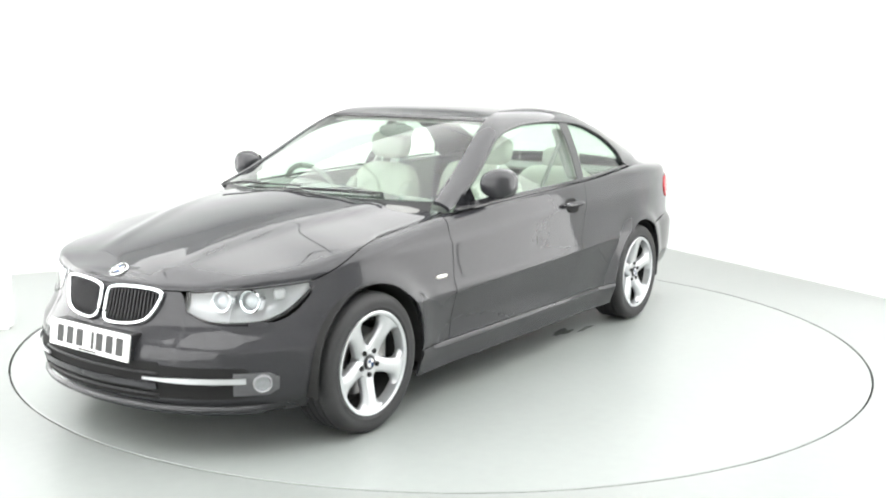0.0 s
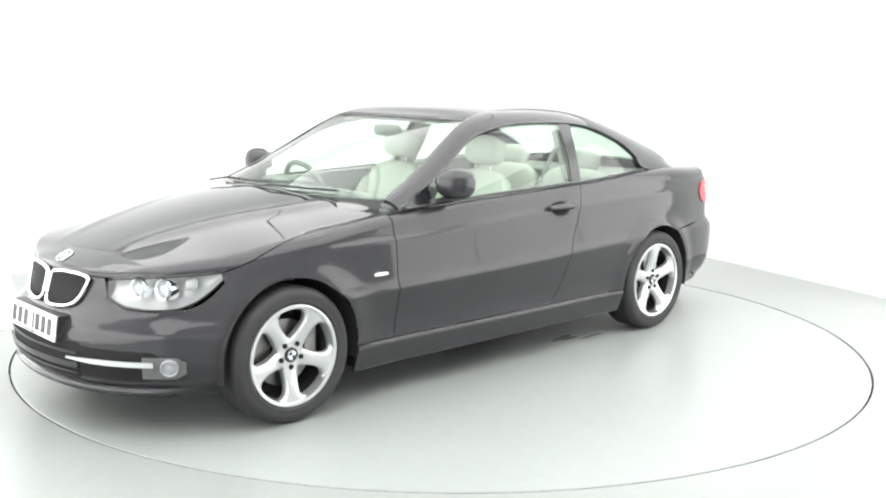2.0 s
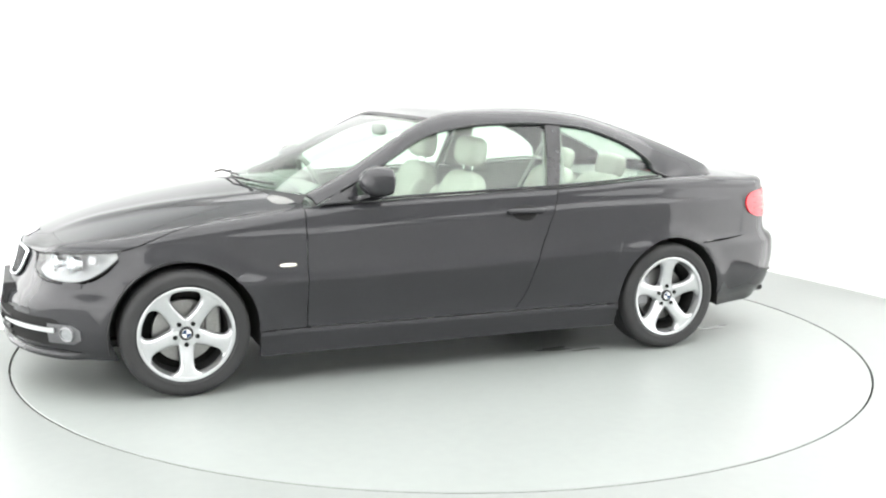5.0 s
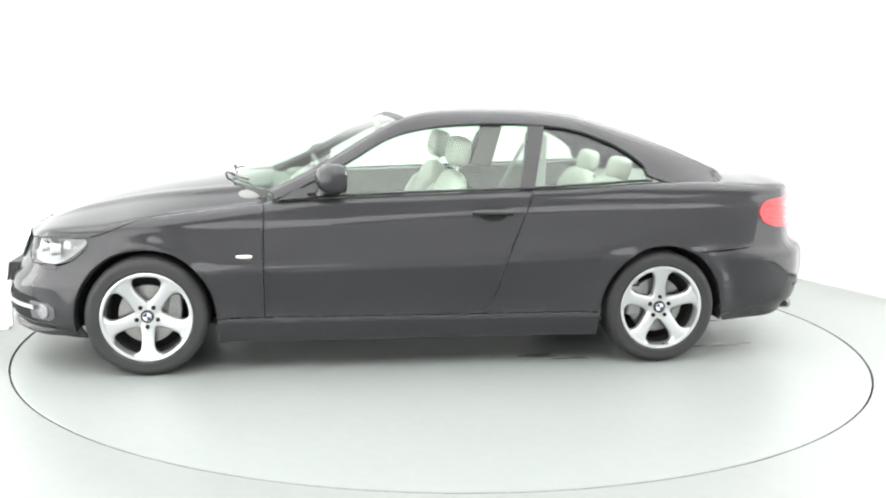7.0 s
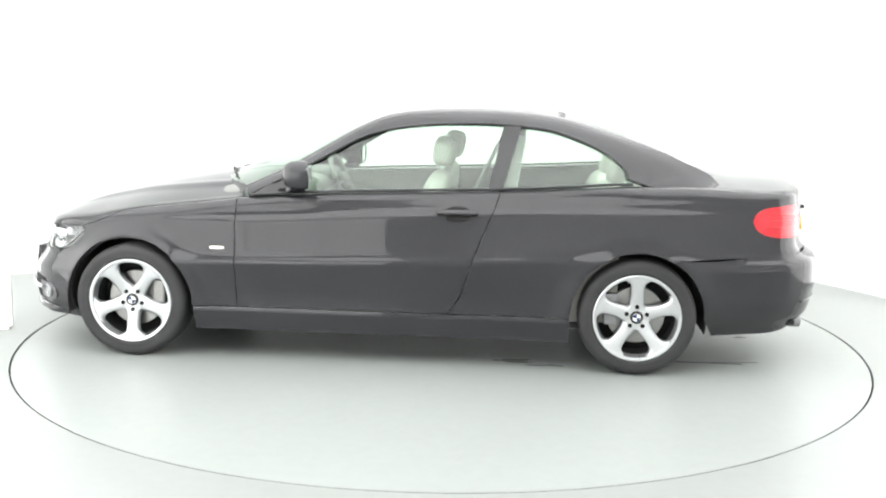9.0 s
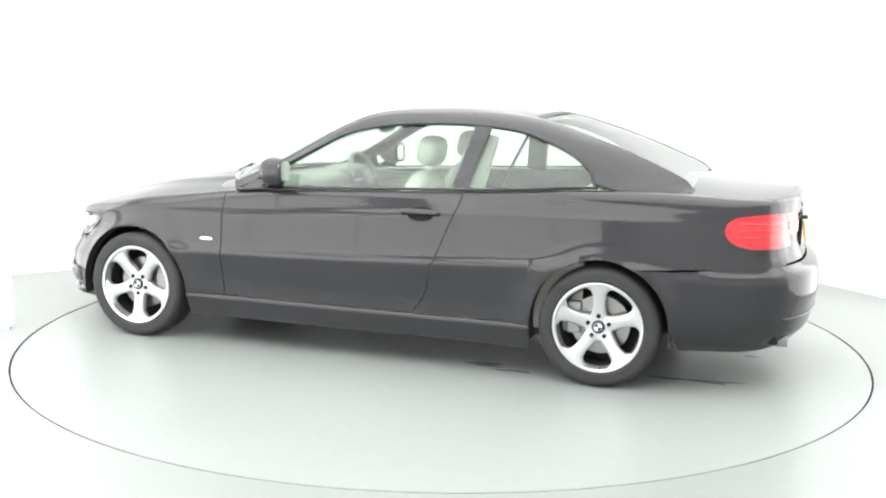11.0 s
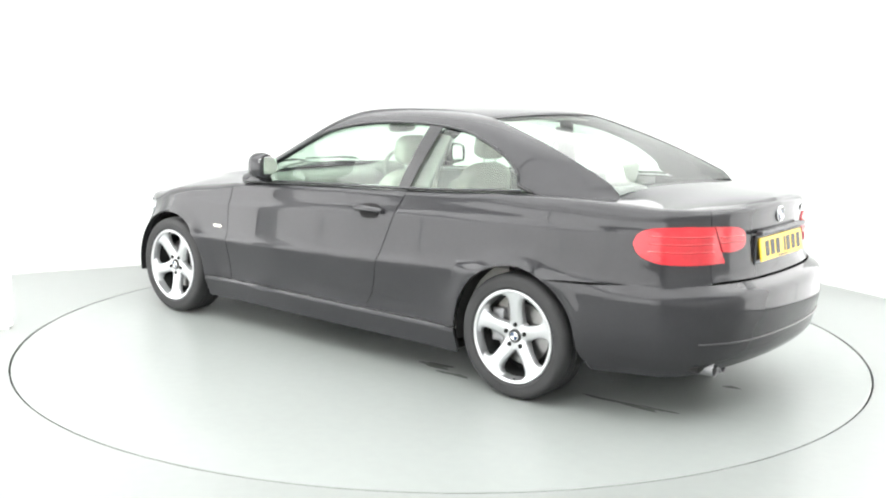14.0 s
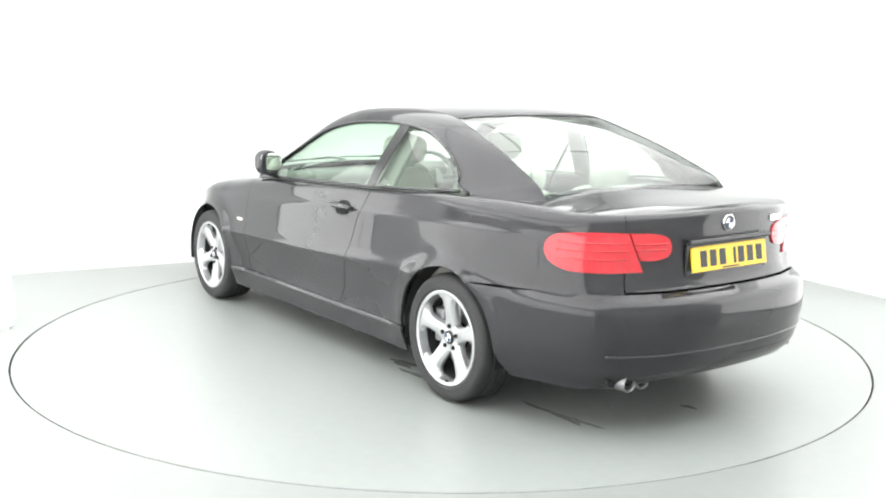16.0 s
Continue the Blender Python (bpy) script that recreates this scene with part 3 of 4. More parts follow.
LOW = LOW * (1 - _f) + shell(LOW[:, 0], w_end(LOW[:, 0])) * _f
UP = spline(RAIL, N_RAIL)
for _k in range(24):
    UP[1:-1] = 0.25 * UP[:-2] + 0.5 * UP[1:-1] + 0.25 * UP[2:]
LOW[-7:, 2] -= np.linspace(0, 0.035, 7)
UP[-7:, 2] -= np.linspace(0, 0.035, 7)
ROOF_C = curve((0.2, 1.30), (0.1, 1.322), (0.02, 1.34), (-0.05, 1.356), (-0.12, 1.376), (-0.35, 1.396), (-0.6, 1.399), (-0.8, 1.388), (-1.0, 1.36))


def between(A, B, nv, bulge=0.0):
    v = np.linspace(0, 1, nv)[None, :, None]
    P = A[:, None] * (1 - v) + B[:, None] * v
    if bulge:
        d = B - A
        t = np.gradient(A, axis=0)
        n = np.cross(d, t)
        n /= np.linalg.norm(n, axis=1)[:, None] + 1e-9
        s = np.sign((n * np.array([0, 1, 0.6])).sum(1))[:, None]
        n = n * s
        ln = np.linalg.norm(d, axis=1)[:, None]
        P = P + (n * np.minimum(ln * bulge, 0.014))[:, None] * (4 * v * (1 - v))
    return P


def build_cabin_shell():
    both("pillar_frame", between(LOW, UP, 12, 0.15), PAINT, CAR, 0.02)
    # roof
    i0, i1 = 8 * 3, 8 * 7
    E = UP[i0:i1 + 1]
    q = np.linspace(1, -1, 41)
    f = np.linspace(0, 1, len(E))
    x_c = 0.02 * (1 - f) + (-0.965) * f
    P = np.zeros((len(E), 41, 3))
    for i in range(len(E)):
        P[i, :, 0] = E[i, 0] + (x_c[i] - E[i, 0]) * (1 - np.abs(q) ** 2.3)
        P[i, :, 1] = E[i, 1] * q
        P[i, :, 2] = E[i, 2] + (ROOF_C(x_c[i]) - E[i, 2]) * (1 - np.abs(q) ** 2.3)
    sheet("roof", P, PAINT, CAR, 0.02)
    lining = P.copy() * np.array([1, 0.97, 1])
    lining[..., 2] -= 0.035
    sheet("headlining", lining, CABIN_PALE, CAR, 0.006, "pale grey headlining")
    # windscreen
    W = UP[:i0 + 1]
    f = np.linspace(0, 1, len(W))
    xc = 1.0 * (1 - f) + 0.025 * f + 0.02 * np.sin(np.pi * f)
    zc = 0.97 * (1 - f) + 1.338 * f + 0.033 * np.sin(np.pi * f)
    P = np.zeros((len(W), 41, 3))
    for i in range(len(W)):
        P[i, :, 0] = W[i, 0] + (xc[i] - W[i, 0]) * (1 - np.abs(q) ** 2.3)
        P[i, :, 1] = W[i, 1] * q * 0.992
        P[i, :, 2] = W[i, 2] + (zc[i] - W[i, 2]) * (1 - np.abs(q) ** 2.3)
    P[..., 2] -= 0.004
    ws = sheet("windscreen", P, PANE, CAR, 0, "green-tinted windscreen")
    ws.visible_shadow = False
    sheet("screen_seal", np.concatenate([P[0:1] + np.array([0.03, 0, -0.065]), P[0:1] + np.array([-0.01, 0, 0.004])], 0), TRIM, CAR, 0.004, "black lower screen seal")
    sheet("screen_seal", np.concatenate([P[-2:-1], P[-1:] + np.array([-0.004, 0, 0.004])], 0) + np.array([0, 0, 0.003]), TRIM, CAR, 0.003)
    # rear window
    W = UP[i1:8 * 12 - 2]
    f = np.linspace(0, 1, len(W))
    xc = -0.965 * (1 - f) + (-1.79) * f
    zc = 1.366 * (1 - f) + 1.042 * f + 0.03 * np.sin(np.pi * f)
    P = np.zeros((len(W), 41, 3))
    for i in range(len(W)):
        P[i, :, 0] = W[i, 0] + (xc[i] - W[i, 0]) * (1 - np.abs(q) ** 2.3)
        P[i, :, 1] = W[i, 1] * q * 0.992
        P[i, :, 2] = W[i, 2] + (zc[i] - W[i, 2]) * (1 - np.abs(q) ** 2.3)
    P[..., 2] -= 0.004
    rw = sheet("rear_window", P, PANE, CAR, 0, "green-tinted rear window")
    rw.visible_shadow = False
    sheet("rear_seal", np.concatenate([P[0:1] + np.array([0.012, 0, 0.006]), P[1:2] + np.array([-0.006, 0, 0.003])], 0), TRIM, CAR, 0.003)
    # side panes, from the belt up to the frame
    def pane(name, x0b, x0t, x1b, x1t, n, label, inset=-0.012, material=PANE):
        top_x = np.linspace(x0t, x1t, n)
        bot_x = np.linspace(x0b, x1b, n)
        zt = np.interp(top_x, low2[:88, 0][::-1], low2[:88, 1][::-1])
        A = np.stack([bot_x, ZB(bot_x)], -1)
        B = np.stack([top_x, zt], -1)
        v = np.linspace(0, 1, 14)[None, :]
        X = A[:, :1] * (1 - v) + B[:, :1] * v
        Z = A[:, 1:] * (1 - v) + B[:, 1:] * v
        Z = np.maximum(Z, ZB(X) - 0.001)
        o1, o2 = both(name, side(X, Z, inset), material, CAR, 0 if material is PANE else 0.006, label)
        if material is PANE:
            o1.visible_shadow = o2.visible_shadow = False
    pane("door_window", 0.72, 0.70, -0.575, -0.645, 60, "green-tinted door window")
    pane("quarter_window", -0.655, -0.745, -1.345, -1.335, 40, "green-tinted fixed quarter window")
    pane("door_pillar", -0.578, -0.648, -0.653, -0.742, 8, "gloss black pillar trim", 0.002, GLOSS_TRIM)
    # seal along the upper edge and moulding along the belt
    for s in (1, -1):
        top_line = LOW[4:90].copy()
        top_line[:, 1] += 0.001
        tube("window_seal", top_line * np.array([1, s, 1]), 0.008, GLOSS_TRIM, CAR, 6, "gloss black window surround")
        bx = np.linspace(0.70, -1.335, 60)
        tube("belt_moulding", side(bx, ZB(bx) + 0.004, 0.004) * np.array([1, s, 1]), 0.0085, GLOSS_TRIM, CAR, 6, "gloss black belt moulding")
    # shoulder ledge between skin and panes
    a = np.linspace(0.78, -1.8, 70)
    outer = shell(a, w_end(a))
    inner = side(a, ZB(a) - 0.004, -0.02)
    inner[:, 1] = np.minimum(inner[:, 1], outer[:, 1] - 0.003)
    both("shoulder_ledge", np.stack([outer - np.array([0, 0.002, 0.001]), inner], 1), PAINT, CAR, 0.006)


build_cabin_shell()


# ---- wheels ----
def build_wheel(x, s, phase):
    """A wheel at the axle place x; s: 1 on the left flank, -1 on the right."""
    y0 = 0.872 if x < 0 else 0.86
    hold = lathe("wheel", [(0.233, -0.010), (0.232, -0.0045), (0.2275, -0.0025), (0.215, -0.0055), (0.212, -0.02), (0.214, -0.04), (0.206, -0.06), (0.203, -0.14), (0.212, -0.2), (0.233, -0.212), (0.236, -0.2), (0.216, -0.19), (0.212, -0.06), (0.224, -0.03)], ALLOY, CAR, 72, "y", "silver five-spoke alloy wheel", closed=True)
    hold.matrix_basis = pose(x, y0 * s, HUB_Z, 0, 0, 0 if s > 0 else 180)
    prof = [(0.232, -0.012), (0.24, -0.004), (0.247, -0.001), (0.251, -0.0022), (0.264, 0.0005), (0.279, 0.0), (0.285, -0.001), (0.296, -0.006), (0.303, -0.013), (0.3085, -0.024), (0.3115, -0.04)]
    for k in range(4):
        y = -0.062 - 0.036 * k
        prof += [(0.3125, y + 0.016), (0.3125, y), (0.3065, y - 0.002), (0.3065, y - 0.008), (0.3125, y - 0.010)]
    prof += [(0.3115, -0.196), (0.303, -0.212), (0.285, -0.224), (0.24, -0.214), (0.234, -0.2)]
    lathe("tyre", prof, RUBBER, hold, 80, "y", "black low-profile tyre")
    # spokes
    rs = [0.03, 0.055, 0.075, 0.095, 0.12, 0.145, 0.165, 0.182, 0.195, 0.205, 0.211, 0.2145]
    hw = curve((0.03, 0.033), (0.06, 0.039), (0.09, 0.033), (0.13, 0.0305), (0.165, 0.034), (0.19, 0.044), (0.205, 0.06), (0.2145, 0.088))
    fy = curve((0.03, -0.034), (0.07, -0.032), (0.12, -0.022), (0.18, -0.013), (0.223, -0.009))
    for i in range(5):
        P = []
        for r in rs:
            w = float(hw(r))
            y = float(fy(r))
            rr = [math.sqrt(max(r * r - (w * q) ** 2, 1e-6)) if r > 0.19 else r for q in (-1, -0.93, -0.6, 0, 0.6, 0.93, 1)]
            P.append([(w * q, y - dy, rr[k]) for k, (q, dy) in enumerate(((-1, 0.045), (-1, 0.008), (-0.62, 0.0015), (0, 0.004), (0.62, 0.0015), (1, 0.008), (1, 0.045)))])
        ob = sheet("spoke", np.array(P), ALLOY, hold, 0.004, flip=False)
        ob.matrix_basis = Matrix.Rotation(radians(phase + 72 * i), 4, "Y")
    lathe("hub", [(0.0, -0.036), (0.066, -0.036), (0.072, -0.042), (0.075, -0.08), (0.0, -0.08)], ALLOY, hold, 40)
    cap = lathe("centre_cap", [(0.0, -0.027), (0.03, -0.027), (0.0335, -0.03), (0.0345, -0.036)], TRIM, hold, 32, label="dark round centre cap with a pale badge")
    lathe("badge", [(0.0, -0.0255), (0.021, -0.0255), (0.022, -0.027)], BADGE_WHITE, cap, 24)
    for k in (0, 1):
        bm = bmesh.new()
        c = bm.verts.new((0, -0.0248, 0))
        ring = [bm.verts.new((0.02 * math.cos(w), -0.0248, 0.02 * math.sin(w))) for w in np.linspace(math.pi * k, math.pi * k + math.pi / 2, 7)]
        for p, q in zip(ring, ring[1:]):
            bm.faces.new([c, q, p])
        part("badge_field", bm, BADGE_BLUE, cap)
    # Black studs stand for the bolt holes, their shade put into colour.
    for i in range(5):
        w = radians(72 * i + phase)
        b = lathe("bolt_hole_shade", [(0.0, -0.0285), (0.0105, -0.0285), (0.0115, -0.030), (0.0115, -0.04)], GAP_BLACK, hold, 12)
        b.location = (0.056 * math.sin(w), 0, 0.056 * math.cos(w))
    vw = radians(phase + 36 + 150)
    tube("valve", [(0.213 * math.sin(vw), -0.016, 0.213 * math.cos(vw)), (0.205 * math.sin(vw), 0.0, 0.205 * math.cos(vw))], 0.004, GAP_BLACK, hold, 6, "black rubber valve")
    lathe("brake_disc", [(0.07, -0.1), (0.152, -0.1), (0.154, -0.102), (0.154, -0.124), (0.07, -0.126)], STEEL, hold, 48, label="bare steel brake disc")
    bm = box_bm(0.075, 0.075, 0.17, (-0.135 if x > 0 else 0.135, -0.11, 0.03), 0.012)
    part("brake_caliper", bm, STEEL if x > 0 else DARK_ALLOY, hold)
    # Dark liner and disc inside the rim: shade behind the spokes as colour.
    lathe("barrel_shade", [(0.2025, -0.05), (0.2005, -0.14), (0.206, -0.2), (0.2085, -0.2), (0.202, -0.14), (0.204, -0.05)], UNDER, hold, 48, closed=True)
    lathe("wheel_back", [(0.0, -0.16), (0.204, -0.16), (0.204, -0.165)], UNDER, hold, 32)


for wx, ph_l in ((HUB_F, 180), (HUB_R, 0)):
    build_wheel(wx, 1, ph_l)
    build_wheel(wx, -1, ph_l + 20)


def build_underside():
    for hub in (HUB_F, HUB_R):
        for s in (1, -1):
            ang = np.radians(np.linspace(-12, 192, 40))
            ys = np.linspace(0.85, 0.5, 4)
            P = np.array([[(hub + 0.362 * math.cos(a), y * s, HUB_Z + 0.362 * math.sin(a)) for y in ys] for a in ang])
            sheet("arch_liner", P, UNDER, CAR, 0.004, "black wheel-arch liner", flip=False)
            rr = np.linspace(0.0, 0.362, 6)
            P = np.array([[(hub + r * math.cos(a), 0.5 * s, HUB_Z + r * math.sin(a)) for r in rr] for a in ang])
            sheet("arch_wall", P, UNDER, CAR, 0.004, flip=False)
    part("floor_pan", box_bm(1.98, 1.56, 0.05, (0, 0, 0.19), 0.01), UNDER, CAR)
    part("engine_tray", box_bm(1.0, 0.98, 0.04, (1.5, 0, 0.205), 0.01), UNDER, CAR)
    part("rear_underbody", box_bm(1.12, 0.98, 0.05, (-1.56, 0, 0.25), 0.01), UNDER, CAR)
    part("rear_valance", box_bm(0.5, 1.3, 0.03, (-2.0, 0, 0.27), 0.01), UNDER, CAR)
    part("silencer", pillow_bm(0.3, 0.7, 0.17, (-2.02, 0.25, 0.27), 0.4), DARK_ALLOY, CAR, "dull steel silencer", True)


build_underside()


# ---- lamps, grille, badges ----
def badge(name, at, turn, r, parent):
    """A round badge of plain quarters in a dark ring; its face looks along its own y."""
    b = lathe(name, [(0.0, 0.004), (r, 0.004), (r * 1.03, 0.002), (r * 1.03, -0.006)], TRIM, parent, 32, label="round dark-rimmed badge with plain quarters")
    b.matrix_basis = Matrix.Translation(at) @ turn
    lathe("rim", [(r * 0.92, 0.004), (r * 0.95, 0.0065), (r, 0.006), (r * 1.04, 0.002)], CHROME, b, 32)
    for k in range(4):
        bm = bmesh.new()
        c = bm.verts.new((0, 0.0062, 0))
        ring = [bm.verts.new((0.62 * r * math.cos(w), 0.0062, 0.62 * r * math.sin(w))) for w in np.linspace(math.pi / 2 * k, math.pi / 2 * (k + 1), 8)]
        for p, q in zip(ring, ring[1:]):
            bm.faces.new([c, p, q])
        part("badge_field", bm, BADGE_BLUE if k % 2 else BADGE_WHITE, b)
    return b


def frame_at(a, w, s=1, out=0.0):
    """A place on the skin with a turn whose y points outwards there."""
    e = 0.01
    p = shell(a, w, out)
    t1 = shell(a + e, w) - shell(a - e, w)
    t2 = shell(a, w + e) - shell(a, w - e)
    n = Vector(np.cross(t2, t1)).normalized()
    x, y, nx, ny = plan_at(a)
    if n.x * float(nx) + n.y * float(ny) < 0:
        n = -n
    p = Vector(p)
    if s < 0:
        p.y, n.y = -p.y, -n.y
    up = Vector((0, 0, 1))
    xx = n.cross(up).normalized()
    zz = xx.cross(n)
    return p, Matrix((xx, n, zz)).transposed().to_4x4()


def build_headlight(s):
    f = (lambda P: P) if s > 0 else flip_y
    av = np.linspace(HEAD_OUT + 0.004, HEAD_IN - 0.004, 36)
    top = head_top(av) - 0.004
    bot = np.minimum(HEAD_BOT(av) + 0.003, top - 0.003)
    v = np.linspace(0, 1, 12)
    A = av[:, None].repeat(12, 1)
    Wd = bot[:, None] * (1 - v) + top[:, None] * v
    cover = sheet("headlight", f(shell(A, Wd, -0.002)), LENS_CLEAR, CAR, 0, "clear twin-round headlight with a silver reflector")
    cover.visible_shadow = False
    dep = np.minimum(0.07, 0.5 * (top - bot))[:, None] * (np.sin(np.pi * np.clip(v * 0.9 + 0.05, 0, 1)) ** 0.5)[None]
    sheet("reflector", f(shell(A, Wd, -0.012 - dep)), REFLECTOR, cover, 0.004, "silver lamp housing")
    tube("lamp_edge", np.concatenate([f(shell(av, bot + 0.001, -0.002)), f(shell(av, top, -0.002))[::-1]]), 0.0035, TRIM, cover, 6)
    for a, r in ((1.955, 0.045), (2.095, 0.043)):
        p, turn = frame_at(a, 0.64, s, -0.05)
        fwd = Vector((1, 0.25 * s, 0.05)).normalized()
        rot = Vector((0, 1, 0)).rotation_difference(fwd).to_matrix().to_4x4()
        ring = lathe("light_ring", [(r * 0.78, 0.012), (r * 0.86, 0.024), (r, 0.026), (r * 1.1, 0.02), (r * 1.12, -0.02), (r * 0.78, -0.02)], CHROME, cover, 32, label="chrome lamp ring", closed=True)
        ring.matrix_basis = Matrix.Translation(p) @ rot
        ln = lathe("projector_lens", [(0.0, 0.026), (r * 0.3, 0.0235), (r * 0.55, 0.016), (r * 0.76, 0.0), (r * 0.76, -0.01)], GLASS_BALL, cover, 24)
        ln.matrix_basis = Matrix.Translation(p) @ rot
    p, turn = frame_at(1.83, 0.665, s, -0.03)
    ind = part("indicator", pillow_bm(0.05, 0.03, 0.05, (0, 0, 0), 0.7), REFLECTOR, cover, "silver indicator bowl", True)
    ind.matrix_basis = Matrix.Translation(p) @ turn
    # washer cover below the lamp
    p, turn = frame_at(1.93, 0.55, s, 0.001)
    wc = part("washer_cover", box_bm(0.1, 0.004, 0.022, (0, 0, 0), 0.0015), PAINT, CAR)
    wc.matrix_basis = Matrix.Translation(p) @ turn


GLASS_BALL = mat("projector_glass", (0.5, 0.52, 0.53), 0.05, coat=1.0, noise_scale=30, amount=0.2)
for side_sign in (1, -1):
    build_headlight(side_sign)


FOG_GLASS = mat("fog_glass", (0.25, 0.26, 0.27), 0.1, coat=1.0, noise_scale=60, amount=0.2)
FOG_BEZEL = mat("fog_bezel", (0.12, 0.12, 0.125), 0.35, metal=0.3, noise_scale=60, amount=0.15)


def build_grille():
    KID = [(0.02, 0.56), (0.02, 0.635), (0.045, 0.665), (0.15, 0.677), (0.27, 0.676), (0.325, 0.666), (0.332, 0.648), (0.305, 0.595), (0.264, 0.556), (0.2, 0.536), (0.1, 0.528), (0.04, 0.535)]
    for s in (1, -1):
        f = np.array([1, s, 1])
        out = spline(KID + KID[:1], 67)
        ring = shell(A_NOSE - out[:, 0], out[:, 1], 0.012) * f
        frame_ob = tube("kidney_grille", ring, 0.0085, CHROME, CAR, 8, "chrome-framed grille with black upright slats")
        c = out.mean(0)
        q = np.linspace(0, 1, 5)
        back = shell(A_NOSE - (c[0] + (out[:, None, 0] - c[0]) * q), c[1] + (out[:, None, 1] - c[1]) * q, 0.0035) * f
        sheet("grille_back", back, GAP_BLACK, frame_ob, 0)
        for d in np.linspace(0.045, 0.305, 14):
            zs = [p[1] for p in out if abs(p[0] - d) < 0.014]
            if len(zs) < 2:
                continue
            lo, hi = min(zs) + 0.006, max(zs) - 0.006
            w = np.linspace(lo, hi, 6)
            tube("slat", shell(np.full(6, A_NOSE - d), w, 0.010) * f, 0.0042, GLOSS_TRIM, frame_ob, 5)
    # lower intake: opening's shade as black sheets, a fine bar, blades and fog lamps
    a = np.linspace(2.36, A_NOSE, 24)
    lo = sheet("lower_grille", wrap(shell(a[:, None], np.linspace(0.248, 0.402, 6)[None], 0.003)), GAP_BLACK, CAR, 0.003, "black lower air intake with slim bars")
    bm_ = shell(a[:, None], np.linspace(0.296, 0.322, 4)[None], 0.016)
    sheet("intake_bar", wrap(bm_), PAINT, lo, 0.012)
    for z in (0.272, 0.36):
        b = shell(a, np.full(24, z), 0.008)
        tube("bar", np.concatenate([b, flip_y(b[::-1])[1:]]), 0.005, TRIM, lo, 6)
    for s in (1, -1):
        f = np.array([1, s, 1])
        a = np.linspace(1.98, 2.40, 20)
        zc = 0.335 + 0.0 * a
        P = shell(a[:, None], (zc[:, None] + np.linspace(-0.075, 0.055, 6)[None] * smooth(a, 1.93, 2.02)[:, None]), 0.003) * f
        sheet("side_intake", P, GAP_BLACK, CAR, 0.003, "black side intake")
        P = shell(a[:, None] + 0.02, 0.34 + np.linspace(-0.011, 0.011, 4)[None] * (0.4 + 0.6 * smooth(a, 2.42, 2.2))[:, None] + 0 * a[:, None], 0.022) * f
        sheet("intake_blade", P, ALLOY, CAR, 0.008, "silver intake blade")
        fa = np.linspace(1.868, 2.05, 16)
        half = 0.047 * (1 - 0.45 * (1 - smooth(fa, 1.868, 1.91)))
        bez = shell(fa[:, None], 0.321 + half[:, None] * np.linspace(-1, 1, 7)[None], 0.007) * f
        fog = sheet("fog_lamp", bez, FOG_BEZEL, CAR, 0.01, "round fog lamp in a dull silver bezel")
        p, turn = frame_at(1.935, 0.326, s, 0.004)
        spot = Matrix.Translation(p) @ turn
        lathe("lamp_rim", [(0.03, 0.012), (0.034, 0.016), (0.039, 0.012), (0.039, 0.0), (0.03, 0.0)], DARK_ALLOY, fog, 24, closed=True).matrix_basis = spot
        lathe("lamp_glass", [(0.0, 0.013), (0.02, 0.012), (0.032, 0.009)], FOG_GLASS, fog, 24).matrix_basis = spot
    # lower lip
    a = np.linspace(1.82, A_NOSE, 40)
    lip = shell(a[:, None], np.array([0.188, 0.2, 0.214, 0.226])[None] + 0 * a[:, None], 0.0)
    x, y, nx, ny = plan_at(a)
    grow = (smooth(a, 1.8, 2.0) * 0.042)[:, None] * np.array([0.9, 1.0, 0.85, 0.2])[None]
    lip[..., 0] += nx[:, None] * grow
    lip[..., 1] += ny[:, None] * grow
    sheet("front_lip", wrap(lip), PAINT, CAR, 0.006)
    # badge and plate
    badge("bonnet_badge", (2.04, 0, 0.7215), Vector((0, 1, 0)).rotation_difference(Vector((0.5, 0, 0.87))).to_matrix().to_4x4(), 0.04, CAR)
    part("plate_holder", box_bm(0.06, 0.5, 0.105, (2.158, 0, 0.452), 0.004, None), TRIM, CAR)
    build_plate((2.203, 0, 0.452), 1, PLATE_WHITE, "white number plate with plain dark bars")


def build_plate(at, s, material, label):
    """A plate that faces along x (s = 1: forwards), with a bar for each character."""
    pl = part("number_plate", box_bm(0.01, 0.52, 0.111, (0, 0, 0), 0.003), material, CAR, label)
    pl.matrix_basis = Matrix.Translation(at) @ Matrix.Rotation(radians(-8 if s > 0 else 9), 4, "Y")
    x = 0.0056 * s
    for y in (-0.205, -0.14, -0.075, -0.03, 0.055, 0.12, 0.185):
        wd = 0.018 if y == -0.03 else 0.044
        part("bar", box_bm(0.002, wd, 0.072, (x, y * -s, 0)), INK, pl)
    part("bar", box_bm(0.002, 0.12, 0.007, (x, 0, -0.047)), INK, pl)


build_grille()


